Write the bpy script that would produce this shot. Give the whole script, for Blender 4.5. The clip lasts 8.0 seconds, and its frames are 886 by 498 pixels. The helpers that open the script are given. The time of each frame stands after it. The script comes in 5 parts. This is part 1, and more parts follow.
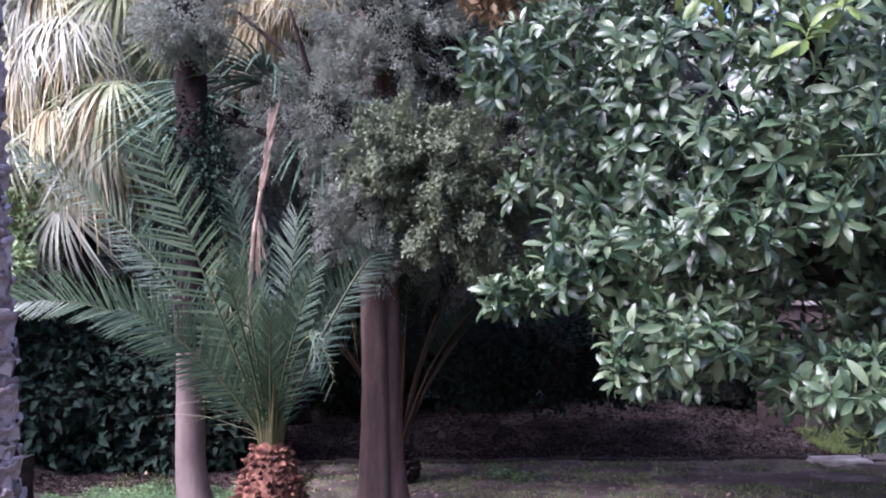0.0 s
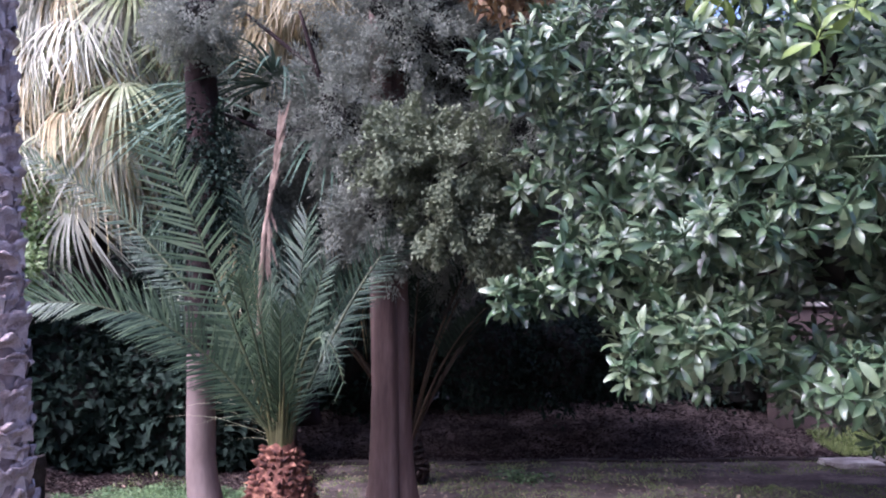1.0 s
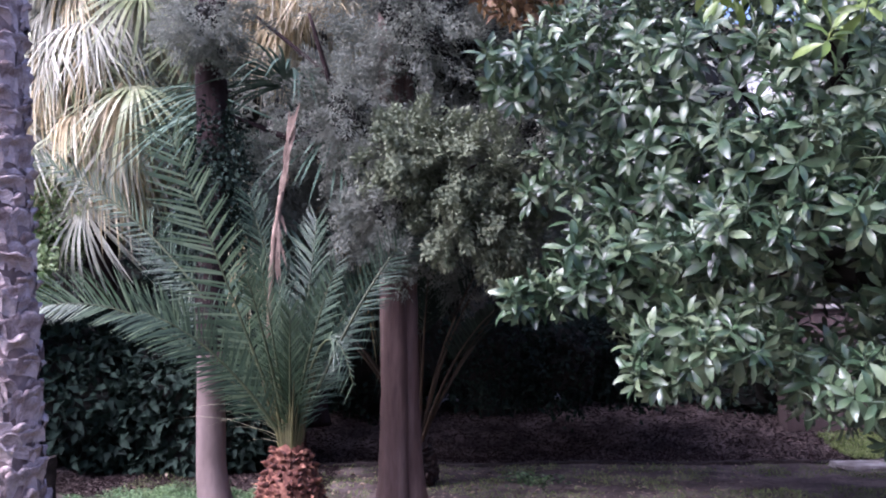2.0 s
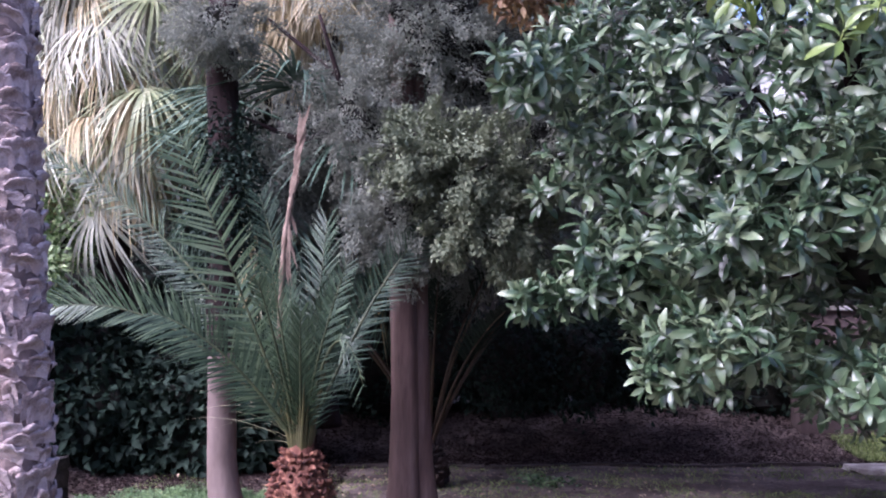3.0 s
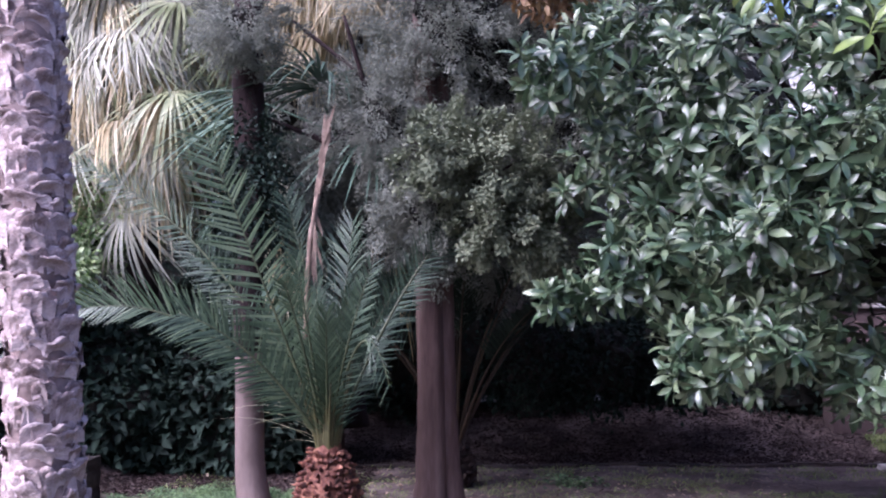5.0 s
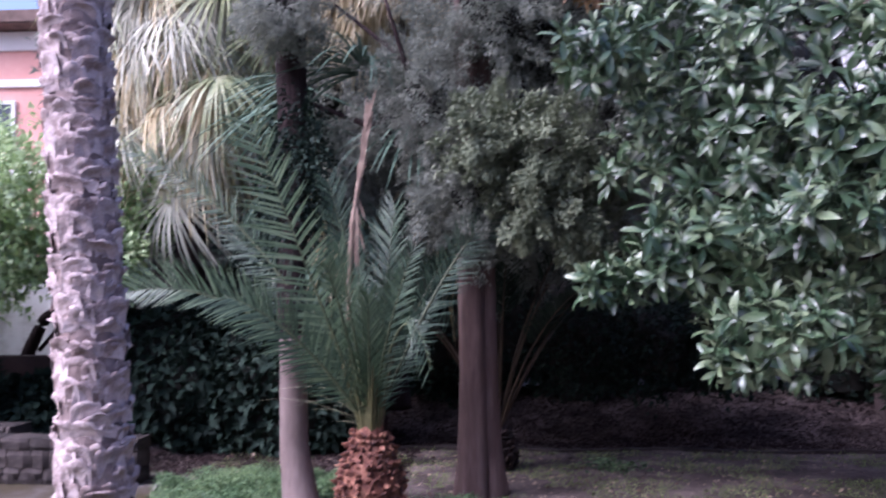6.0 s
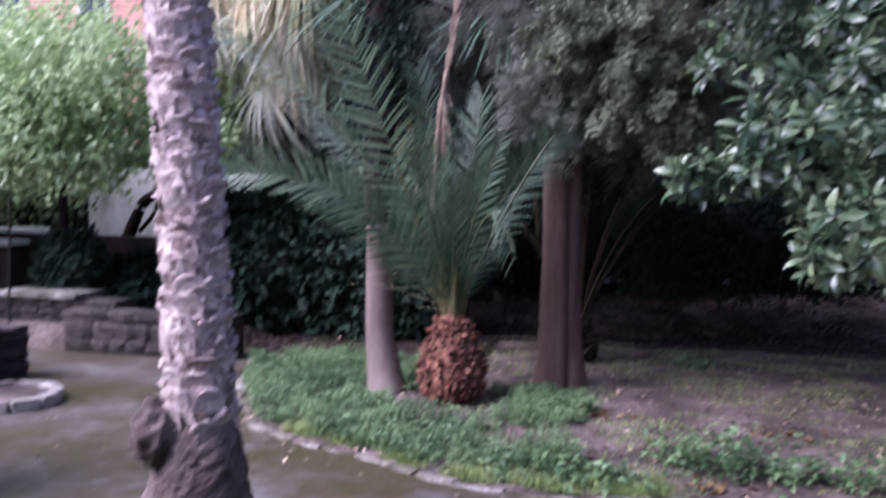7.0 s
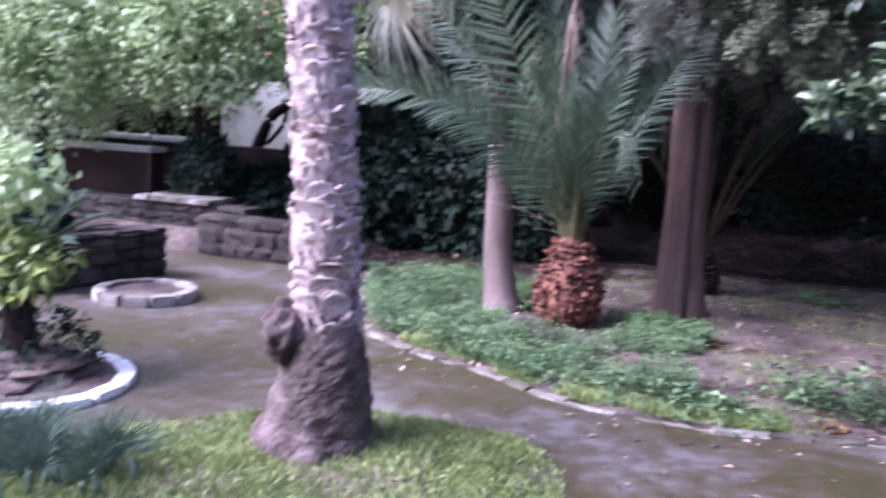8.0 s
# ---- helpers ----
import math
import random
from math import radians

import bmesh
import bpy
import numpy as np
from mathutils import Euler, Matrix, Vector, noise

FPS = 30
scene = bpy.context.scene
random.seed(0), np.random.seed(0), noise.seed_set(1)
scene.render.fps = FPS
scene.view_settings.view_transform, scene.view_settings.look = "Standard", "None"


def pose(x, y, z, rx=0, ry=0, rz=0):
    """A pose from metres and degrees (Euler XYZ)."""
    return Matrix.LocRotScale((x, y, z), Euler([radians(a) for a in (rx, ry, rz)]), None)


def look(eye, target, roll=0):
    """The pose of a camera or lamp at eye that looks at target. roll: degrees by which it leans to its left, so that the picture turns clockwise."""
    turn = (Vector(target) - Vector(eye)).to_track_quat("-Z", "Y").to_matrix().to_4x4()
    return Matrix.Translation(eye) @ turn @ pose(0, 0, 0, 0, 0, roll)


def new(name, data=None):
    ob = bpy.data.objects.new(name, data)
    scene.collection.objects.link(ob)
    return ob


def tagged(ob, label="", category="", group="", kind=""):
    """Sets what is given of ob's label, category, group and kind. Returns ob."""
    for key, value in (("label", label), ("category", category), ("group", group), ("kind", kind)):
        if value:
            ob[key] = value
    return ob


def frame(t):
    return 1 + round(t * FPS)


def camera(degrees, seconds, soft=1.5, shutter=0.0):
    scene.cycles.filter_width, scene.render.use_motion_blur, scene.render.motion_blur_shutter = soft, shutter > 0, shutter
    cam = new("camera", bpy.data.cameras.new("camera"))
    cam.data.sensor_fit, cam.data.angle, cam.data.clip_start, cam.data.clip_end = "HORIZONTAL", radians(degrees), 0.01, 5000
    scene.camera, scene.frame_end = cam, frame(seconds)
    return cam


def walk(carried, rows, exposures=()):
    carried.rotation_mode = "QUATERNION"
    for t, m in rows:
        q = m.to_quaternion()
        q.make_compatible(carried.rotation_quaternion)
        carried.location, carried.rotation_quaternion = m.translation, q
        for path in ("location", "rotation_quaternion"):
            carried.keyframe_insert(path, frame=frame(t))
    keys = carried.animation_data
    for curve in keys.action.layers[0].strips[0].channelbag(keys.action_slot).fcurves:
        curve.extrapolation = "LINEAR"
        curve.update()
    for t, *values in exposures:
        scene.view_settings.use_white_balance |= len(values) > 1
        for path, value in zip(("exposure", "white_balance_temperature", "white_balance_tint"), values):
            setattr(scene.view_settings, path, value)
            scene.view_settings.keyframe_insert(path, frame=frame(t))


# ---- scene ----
cam = camera(55.0, 8.0, soft=2.0, shutter=1.0)
PATH = [
    (0.0, -0.003, -0.005, 1.698, 94.654, 0.188, -2.321),
    (0.5, -0.005, -0.006, 1.701, 94.656, 0.181, -2.042),
    (1.0, -0.013, -0.011, 1.702, 94.712, 0.165, -1.761),
    (1.5, -0.020, -0.014, 1.696, 94.813, 0.153, -1.500),
    (3.0, -0.005, -0.005, 1.701, 94.934, 0.051, -0.379),
    (3.5, 0.000, 0.000, 1.700, 94.999, 0.000, 0.000),
    (4.0, 0.005, 0.004, 1.703, 94.997, 0.039, 0.394),
    (4.5, 0.004, 0.004, 1.702, 94.965, 0.162, 0.773),
    (6.0, 0.033, 0.000, 1.699, 93.825, 0.120, 4.445),
    (6.5, 0.018, -0.004, 1.677, 90.843, -0.420, 6.879),
    (7.0, 0.009, -0.030, 1.653, 86.803, -1.445, 9.929),
    (7.5, -0.011, -0.029, 1.629, 83.299, -2.487, 13.302),
    (8.0, -0.034, -0.045, 1.611, 81.385, -3.336, 17.849),
]
walk(cam, [(t, pose(x, y, z, a, b, c)) for t, x, y, z, a, b, c in PATH],
     exposures=[(0.0, 1.75, 5410, 31), (3.5, 1.6, 5410, 34.5), (4.5, 1.56, 5390, 35), (6.5, 1.34, 5330, 32), (7.5, 1.3, 5260, 31), (7.8, 1.7, 5220, 33), (8.0, 1.85, 5200, 35)])

# ---- world and light ----
world = bpy.data.worlds.new("sky")
scene.world = world
world.use_nodes = True
wn = world.node_tree.nodes
sky = wn.new("ShaderNodeTexSky")
sky.sky_type = "NISHITA"
sky.sun_disc = False
sky.dust_density = 5.0
SUN_UP, SUN_TURN = 46.0, 238.0
sky.sun_elevation, sky.sun_rotation = radians(SUN_UP), radians(SUN_TURN)
wn["Background"].inputs["Strength"].default_value = 0.12
world.node_tree.links.new(sky.outputs["Color"], wn["Background"].inputs["Color"])
sun = new("sun", bpy.data.lights.new("sun", "SUN"))
sun.data.energy, sun.data.angle, sun.data.color = 2.6, radians(35), (1.0, 0.97, 0.94)
SUN_DIR = Vector((math.sin(radians(SUN_TURN)) * math.cos(radians(SUN_UP)), math.cos(radians(SUN_TURN)) * math.cos(radians(SUN_UP)), math.sin(radians(SUN_UP))))
sun.matrix_world = look(SUN_DIR * 40, (0, 0, 0))


# ---- materials ----
def material(name, colours, rough=0.6, scale=8.0, detail=6.0, bump=0.0, bump_scale=40.0, spec=0.5,
             island=0.0, random_object=0.0, translucent=0.0, stretch=(1, 1, 1), fine=0.25, spread=0.44):
    """Two scales of noise over a ramp of colours, with a shift by island or by object."""
    m = bpy.data.materials.new(name)
    m.use_nodes = True
    n, l = m.node_tree.nodes, m.node_tree.links
    bsdf = n["Principled BSDF"]
    co = n.new("ShaderNodeTexCoord")
    mp = n.new("ShaderNodeMapping")
    mp.inputs["Scale"].default_value = stretch
    l.new(co.outputs["Object"], mp.inputs["Vector"])
    big = n.new("ShaderNodeTexNoise")
    big.inputs["Scale"].default_value, big.inputs["Detail"].default_value = scale, detail
    small = n.new("ShaderNodeTexNoise")
    small.inputs["Scale"].default_value, small.inputs["Detail"].default_value = scale * 9, 3
    for t in (big, small):
        l.new(mp.outputs["Vector"], t.inputs["Vector"])
    mix = n.new("ShaderNodeMath")
    mix.operation = "MULTIPLY_ADD"
    l.new(small.outputs["Fac"], mix.inputs[0])
    mix.inputs[1].default_value = fine
    l.new(big.outputs["Fac"], mix.inputs[2])
    value = mix.outputs[0]
    offset = -fine / 2
    for amount, node, socket in ((island, "ShaderNodeNewGeometry", "Random Per Island"), (random_object, "ShaderNodeObjectInfo", "Random")):
        if amount:
            src = n.new(node)
            add = n.new("ShaderNodeMath")
            add.operation = "MULTIPLY_ADD"
            l.new(src.outputs[socket], add.inputs[0])
            add.inputs[1].default_value = amount
            l.new(value, add.inputs[2])
            value = add.outputs[0]
            offset -= amount / 2
    sub = n.new("ShaderNodeMath")
    sub.operation = "ADD"
    l.new(value, sub.inputs[0])
    sub.inputs[1].default_value = offset
    ramp = n.new("ShaderNodeValToRGB")
    e = ramp.color_ramp.elements
    while len(e) < len(colours):
        e.new(0.5)
    for i, c in enumerate(colours):
        e[i].position = 0.5 - spread / 2 + spread * i / max(1, len(colours) - 1)
        e[i].color = (*c, 1)
    l.new(sub.outputs[0], ramp.inputs["Fac"])
    l.new(ramp.outputs["Color"], bsdf.inputs["Base Color"])
    bsdf.inputs["Roughness"].default_value = rough
    bsdf.inputs["Specular IOR Level"].default_value = spec
    if bump:
        bt = n.new("ShaderNodeTexNoise")
        bt.inputs["Scale"].default_value, bt.inputs["Detail"].default_value = bump_scale, 5
        l.new(mp.outputs["Vector"], bt.inputs["Vector"])
        b = n.new("ShaderNodeBump")
        b.inputs["Strength"].default_value, b.inputs["Distance"].default_value = bump, 0.01
        l.new(bt.outputs["Fac"], b.inputs["Height"])
        l.new(b.outputs["Normal"], bsdf.inputs["Normal"])
    if translucent:
        tr = n.new("ShaderNodeBsdfTranslucent")
        l.new(ramp.outputs["Color"], tr.inputs["Color"])
        ms = n.new("ShaderNodeMixShader")
        ms.inputs["Fac"].default_value = translucent
        l.new(bsdf.outputs["BSDF"], ms.inputs[1])
        l.new(tr.outputs["BSDF"], ms.inputs[2])
        l.new(ms.outputs["Shader"], n["Material Output"].inputs["Surface"])
    return m


M = {}
M["soil"] = material("soil", [(0.034, 0.023, 0.02), (0.079, 0.056, 0.05), (0.155, 0.117, 0.104)], 0.95, 2.2, 9, 1.0, 30, fine=0.5, spread=0.34)
M["path"] = material("path", [(0.04, 0.037, 0.012), (0.056, 0.043, 0.025), (0.08, 0.066, 0.055), (0.13, 0.118, 0.113)], 0.5, 0.9, 9, 0.5, 25, 0.45, fine=0.45, spread=0.3)
M["kerb"] = material("kerb", [(0.06, 0.055, 0.035), (0.11, 0.095, 0.075), (0.19, 0.17, 0.145), (0.42, 0.4, 0.38)], 0.9, 4, 7, 0.6, 40, random_object=0.3)
M["white_paint"] = material("white_paint", [(0.45, 0.43, 0.4), (0.75, 0.74, 0.73), (0.82, 0.82, 0.82)], 0.7, 3, 6, 0.3, 30)
M["boot"] = material("palm_boot", [(0.18, 0.125, 0.115), (0.38, 0.3, 0.29), (0.58, 0.48, 0.47)], 0.85, 14, 7, 1.0, 70, random_object=0.25, fine=0.4)
M["boot_core"] = material("palm_core", [(0.1, 0.068, 0.06), (0.2, 0.145, 0.135), (0.3, 0.23, 0.22)], 0.9, 6, 7, 0.9, 35)
M["root_mass"] = material("palm_roots", [(0.04, 0.026, 0.024), (0.084, 0.058, 0.054), (0.155, 0.117, 0.11)], 0.95, 9, 8, 0.9, 60, fine=0.5, spread=0.36)
M["smooth_bark"] = material("smooth_bark", [(0.09, 0.061, 0.054), (0.15, 0.108, 0.098), (0.22, 0.165, 0.152)], 0.8, 3, 6, 0.4, 25, stretch=(1, 1, 0.35))
M["fluted_bark"] = material("fluted_bark", [(0.05, 0.026, 0.022), (0.105, 0.062, 0.054), (0.19, 0.13, 0.115)], 0.85, 5, 7, 0.8, 30, stretch=(1, 1, 0.15))
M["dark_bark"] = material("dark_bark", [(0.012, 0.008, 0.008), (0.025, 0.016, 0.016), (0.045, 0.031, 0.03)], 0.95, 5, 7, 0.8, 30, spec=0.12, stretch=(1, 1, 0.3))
M["orange_boot"] = material("orange_boot", [(0.022, 0.007, 0.005), (0.075, 0.022, 0.013), (0.12, 0.037, 0.021), (0.25, 0.11, 0.066)], 0.8, 16, 6, 0.6, 60, random_object=0.28, fine=0.4)
# orange_boot darkened for the stump that stands in shade
M["shade_boot"] = material("shade_boot", [(0.009, 0.005, 0.004), (0.02, 0.01, 0.008), (0.038, 0.021, 0.017)], 0.85, 12, 6, 0.6, 60, random_object=0.5)
M["frond"] = material("frond_leaf", [(0.018, 0.04, 0.021), (0.042, 0.076, 0.042), (0.09, 0.138, 0.078)], 0.6, 2, 3, island=0.5, translucent=0.12)
M["frond_light"] = material("frond_light_leaf", [(0.03, 0.057, 0.028), (0.065, 0.106, 0.052), (0.125, 0.17, 0.095)], 0.45, 2, 3, island=0.5, translucent=0.15)
M["dry"] = material("dry_leaflet", [(0.12, 0.12, 0.06), (0.24, 0.23, 0.13), (0.36, 0.34, 0.22)], 0.7, 3, 3, island=0.5)
M["rib"] = material("frond_rib", [(0.025, 0.036, 0.014), (0.05, 0.064, 0.026), (0.09, 0.1, 0.045)], 0.6, 5, 4)
M["stalk"] = material("frond_stalk", [(0.035, 0.034, 0.012), (0.066, 0.062, 0.021), (0.115, 0.1, 0.042)], 0.5, 5, 4)
# brown stalk colour with the second palm's shade put in
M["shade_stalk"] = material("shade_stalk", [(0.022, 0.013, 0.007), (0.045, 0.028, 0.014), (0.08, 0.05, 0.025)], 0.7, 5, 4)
M["dead_stalk"] = material("dead_stalk", [(0.1, 0.064, 0.045), (0.2, 0.138, 0.1), (0.34, 0.25, 0.195)], 0.8, 9, 5, 0.4, 40)
M["fan_green"] = material("fan_green", [(0.16, 0.19, 0.085), (0.32, 0.35, 0.185), (0.5, 0.51, 0.32)], 0.5, 3, 3, island=0.45, translucent=0.15)
M["blue_fan"] = material("blue_green_fan", [(0.05, 0.085, 0.06), (0.09, 0.14, 0.1), (0.15, 0.21, 0.155)], 0.75, 3, 3, island=0.4, spec=0.2, translucent=0.15)
M["fan_dry"] = material("fan_dry", [(0.36, 0.285, 0.15), (0.61, 0.52, 0.32), (0.78, 0.7, 0.5)], 0.75, 3, 3, island=0.55, translucent=0.15)
M["fan_grey"] = material("fan_grey", [(0.3, 0.29, 0.22), (0.46, 0.455, 0.36), (0.6, 0.6, 0.49)], 0.75, 3, 3, island=0.5, translucent=0.1)
M["magnolia"] = material("magnolia_leaf", [(0.022, 0.045, 0.021), (0.068, 0.114, 0.056), (0.165, 0.212, 0.115)], 0.31, 3, 3, island=0.45, spec=0.62, translucent=0.06)
M["magnolia_new"] = material("magnolia_new_leaf", [(0.09, 0.145, 0.03), (0.18, 0.25, 0.06), (0.29, 0.35, 0.11)], 0.35, 3, 3, island=0.45, translucent=0.2)
M["rust_leaf"] = material("rust_leaf", [(0.07, 0.035, 0.015), (0.15, 0.08, 0.03), (0.24, 0.15, 0.06)], 0.6, 3, 3, island=0.5, translucent=0.15)
M["conifer"] = material("conifer_leaf", [(0.135, 0.146, 0.118), (0.21, 0.224, 0.186), (0.31, 0.322, 0.27)], 0.95, 2, 4, island=0.05, spec=0.05, translucent=0.42)
M["olive"] = material("hanging_leaf", [(0.1, 0.118, 0.075), (0.175, 0.2, 0.13), (0.285, 0.315, 0.215)], 0.95, 2, 4, island=0.15, spec=0.12, translucent=0.15)
# dark hedge leaf; also puts shade on the second palm's fronds
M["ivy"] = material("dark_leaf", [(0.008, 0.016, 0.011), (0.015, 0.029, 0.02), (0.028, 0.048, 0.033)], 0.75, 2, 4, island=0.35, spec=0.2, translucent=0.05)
M["citrus"] = material("bright_leaf", [(0.22, 0.32, 0.13), (0.42, 0.54, 0.26), (0.6, 0.69, 0.42)], 0.45, 1.5, 4, island=0.45, translucent=0.4)
M["weed"] = material("weed_leaf", [(0.042, 0.083, 0.034), (0.1, 0.172, 0.072), (0.2, 0.285, 0.13)], 0.5, 2, 4, island=0.45, translucent=0.15)
M["grass"] = material("grass_blade", [(0.1, 0.14, 0.035), (0.19, 0.255, 0.075), (0.33, 0.39, 0.15)], 0.55, 2, 4, island=0.5, translucent=0.2)
# near-black filler: the shade inside crowns put into a colour
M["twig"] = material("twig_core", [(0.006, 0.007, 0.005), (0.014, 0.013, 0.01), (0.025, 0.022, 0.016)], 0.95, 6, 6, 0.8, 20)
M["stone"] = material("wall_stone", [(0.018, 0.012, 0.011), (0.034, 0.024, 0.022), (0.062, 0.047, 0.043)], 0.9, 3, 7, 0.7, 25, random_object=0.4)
M["ring"] = material("ring_stone", [(0.12, 0.1, 0.09), (0.25, 0.22, 0.205), (0.45, 0.42, 0.4)], 0.85, 4, 6, 0.4, 30, random_object=0.5)
M["mortar"] = material("mortar", [(0.035, 0.027, 0.023), (0.07, 0.055, 0.048)], 0.95, 6, 6, 0.5, 40)
M["red_wall"] = material("red_brown_wall", [(0.022, 0.011, 0.011), (0.042, 0.022, 0.022), (0.062, 0.034, 0.033)], 0.9, 2, 7, 0.4, 25)
M["cap"] = material("pale_cap", [(0.24, 0.22, 0.2), (0.45, 0.43, 0.41), (0.7, 0.68, 0.67)], 0.8, 3, 6, 0.3, 30)
M["pink_wall"] = material("pink_plaster", [(0.55, 0.27, 0.23), (0.64, 0.33, 0.28), (0.7, 0.39, 0.34)], 0.9, 0.5, 6, 0.2, 10)
M["white_trim"] = material("white_trim", [(0.7, 0.68, 0.66), (0.8, 0.79, 0.78)], 0.8, 1, 5)
M["roof"] = material("brown_roof", [(0.07, 0.045, 0.035), (0.13, 0.085, 0.07), (0.18, 0.12, 0.1)], 0.9, 2, 5, 0.4, 10)
M["earth_wall"] = material("earth_plaster", [(0.045, 0.029, 0.027), (0.07, 0.047, 0.044), (0.1, 0.071, 0.066)], 0.9, 1.5, 7, 0.5, 20)
M["iron"] = material("dark_iron", [(0.012, 0.01, 0.01), (0.025, 0.022, 0.02)], 0.9, 10, 4, spec=0.1)
M["glass"] = material("window_glass", [(0.03, 0.04, 0.05), (0.05, 0.06, 0.07)], 0.08, 1, 2)
# litter colour with the shade of the bank put in
M["shade_litter"] = material("shaded_litter", [(0.015, 0.008, 0.008), (0.023, 0.013, 0.013), (0.034, 0.021, 0.02)], 0.95, 3, 3, island=0.25, spec=0.15)
M["dead_leaf"] = material("fallen_leaf", [(0.05, 0.03, 0.024), (0.14, 0.085, 0.055), (0.4, 0.3, 0.22)], 0.8, 3, 3, island=0.9)


# ---- mesh tools ----
def mesh_np(name, verts, faces):
    """A mesh from an array of places and a list of triangles and quads."""
    me = bpy.data.meshes.new(name)
    v = np.asarray(verts, dtype=np.float32).reshape(-1, 3)
    tri = np.asarray(faces, dtype=np.int32)
    k = tri.shape[1]
    me.vertices.add(len(v))
    me.vertices.foreach_set("co", v.ravel())
    me.loops.add(tri.size)
    me.loops.foreach_set("vertex_index", tri.ravel())
    me.polygons.add(len(tri))
    me.polygons.foreach_set("loop_start", np.arange(0, tri.size, k, dtype=np.int32))
    me.polygons.foreach_set("loop_total", np.full(len(tri), k, dtype=np.int32))
    me.update(calc_edges=True)
    me.validate()
    return me


def mesh_bm(name, bm, smooth=False):
    me = bpy.data.meshes.new(name)
    bmesh.ops.recalc_face_normals(bm, faces=bm.faces)
    bm.to_mesh(me)
    bm.free()
    if smooth:
        me.polygons.foreach_set("use_smooth", [True] * len(me.polygons))
    return me


def thing(name, at, label, category, group="", kind=""):
    ob = new(name)
    ob.empty_display_size = 0.1
    ob.matrix_world = pose(*at)
    return tagged(ob, label, category, group, kind)


def part(name, me, mat, parent, label="", m=None, kind=""):
    """One mesh object under a thing; m is its pose in the thing's own space."""
    ob = new(name, me)
    if not me.materials:
        me.materials.append(mat)
    ob.parent = parent
    if m is not None:
        ob.matrix_local = m
    return tagged(ob, label, kind=kind)


def solo(name, me, mat, label, category, kind="", m=None, group=""):
    ob = new(name, me)
    if not me.materials:
        me.materials.append(mat)
    if m is not None:
        ob.matrix_world = m
    return tagged(ob, label, category, group, kind)


def smooth(me):
    me.polygons.foreach_set("use_smooth", [True] * len(me.polygons))
    return me


def unit(a):
    return a / np.maximum(np.linalg.norm(a, axis=-1, keepdims=True), 1e-9)


def rough_noise(p, scale, seed=0.0):
    return np.array([noise.noise(Vector((x * scale + seed, y * scale - seed, z * scale + 2 * seed))) for x, y, z in p])


def leaf_mesh(name, pos, way, face, length, width, fold=0.25, droop=0.15, broad=0.45):
    """Leaves with a midrib: base, two edges, rib and tip each. face: the side that looks up."""
    pos, way = np.asarray(pos, float), unit(np.asarray(way, float))
    side = unit(np.cross(way, face))
    up = np.cross(side, way)
    L, W = np.asarray(length, float)[:, None], np.asarray(width, float)[:, None]
    rib = pos + way * L * broad
    lift = up * W * fold
    v = np.stack([pos, rib - side * W / 2 + lift, rib, rib + side * W / 2 + lift, pos + way * L - up * L * droop], 1)
    b = np.arange(len(pos))[:, None] * 5
    f = np.concatenate([b + np.array([q]) for q in ((0, 2, 1), (0, 3, 2), (1, 2, 4), (2, 3, 4))])
    return mesh_np(name, v.reshape(-1, 3), f)


def blade_arrays(pos, way, face, length, width, droop=0.3, steps=3, reach=0.0):
    """Narrow bent blades, each a strip that ends in a point."""
    pos, way = np.asarray(pos, float), unit(np.asarray(way, float))
    side = unit(np.cross(way, face))
    L, W = np.asarray(length, float)[:, None], np.asarray(width, float)[:, None]
    D = np.asarray(droop, float).reshape(-1, 1) * np.ones_like(L)
    rows = []
    for i in range(steps):
        s = i / steps
        q = reach * (1 - math.exp(-s / reach)) if reach else s
        c = pos + way * L * q + np.array([0, 0, -1.0]) * L * D * s * (s if not reach else s ** 0.4)
        w = W * (0.6 + 0.8 * s) * (1 - s * 0.9) if i else W * 0.5
        rows += [c - side * w / 2, c + side * w / 2]
    rows.append(pos + way * L * (reach * (1 - math.exp(-1 / reach)) if reach else 1) + np.array([0, 0, -1.0]) * L * D)
    v = np.stack(rows, 1)
    k = v.shape[1]
    f = []
    for i in range(steps - 1):
        f += [(2 * i, 2 * i + 1, 2 * i + 3), (2 * i, 2 * i + 3, 2 * i + 2)]
    f.append((2 * steps - 2, 2 * steps - 1, 2 * steps))
    b = np.arange(len(pos))[:, None] * k
    return v.reshape(-1, 3), np.concatenate([b + np.array([q]) for q in f])


def blade_mesh(name, *a, **k):
    return mesh_np(name, *blade_arrays(*a, **k))


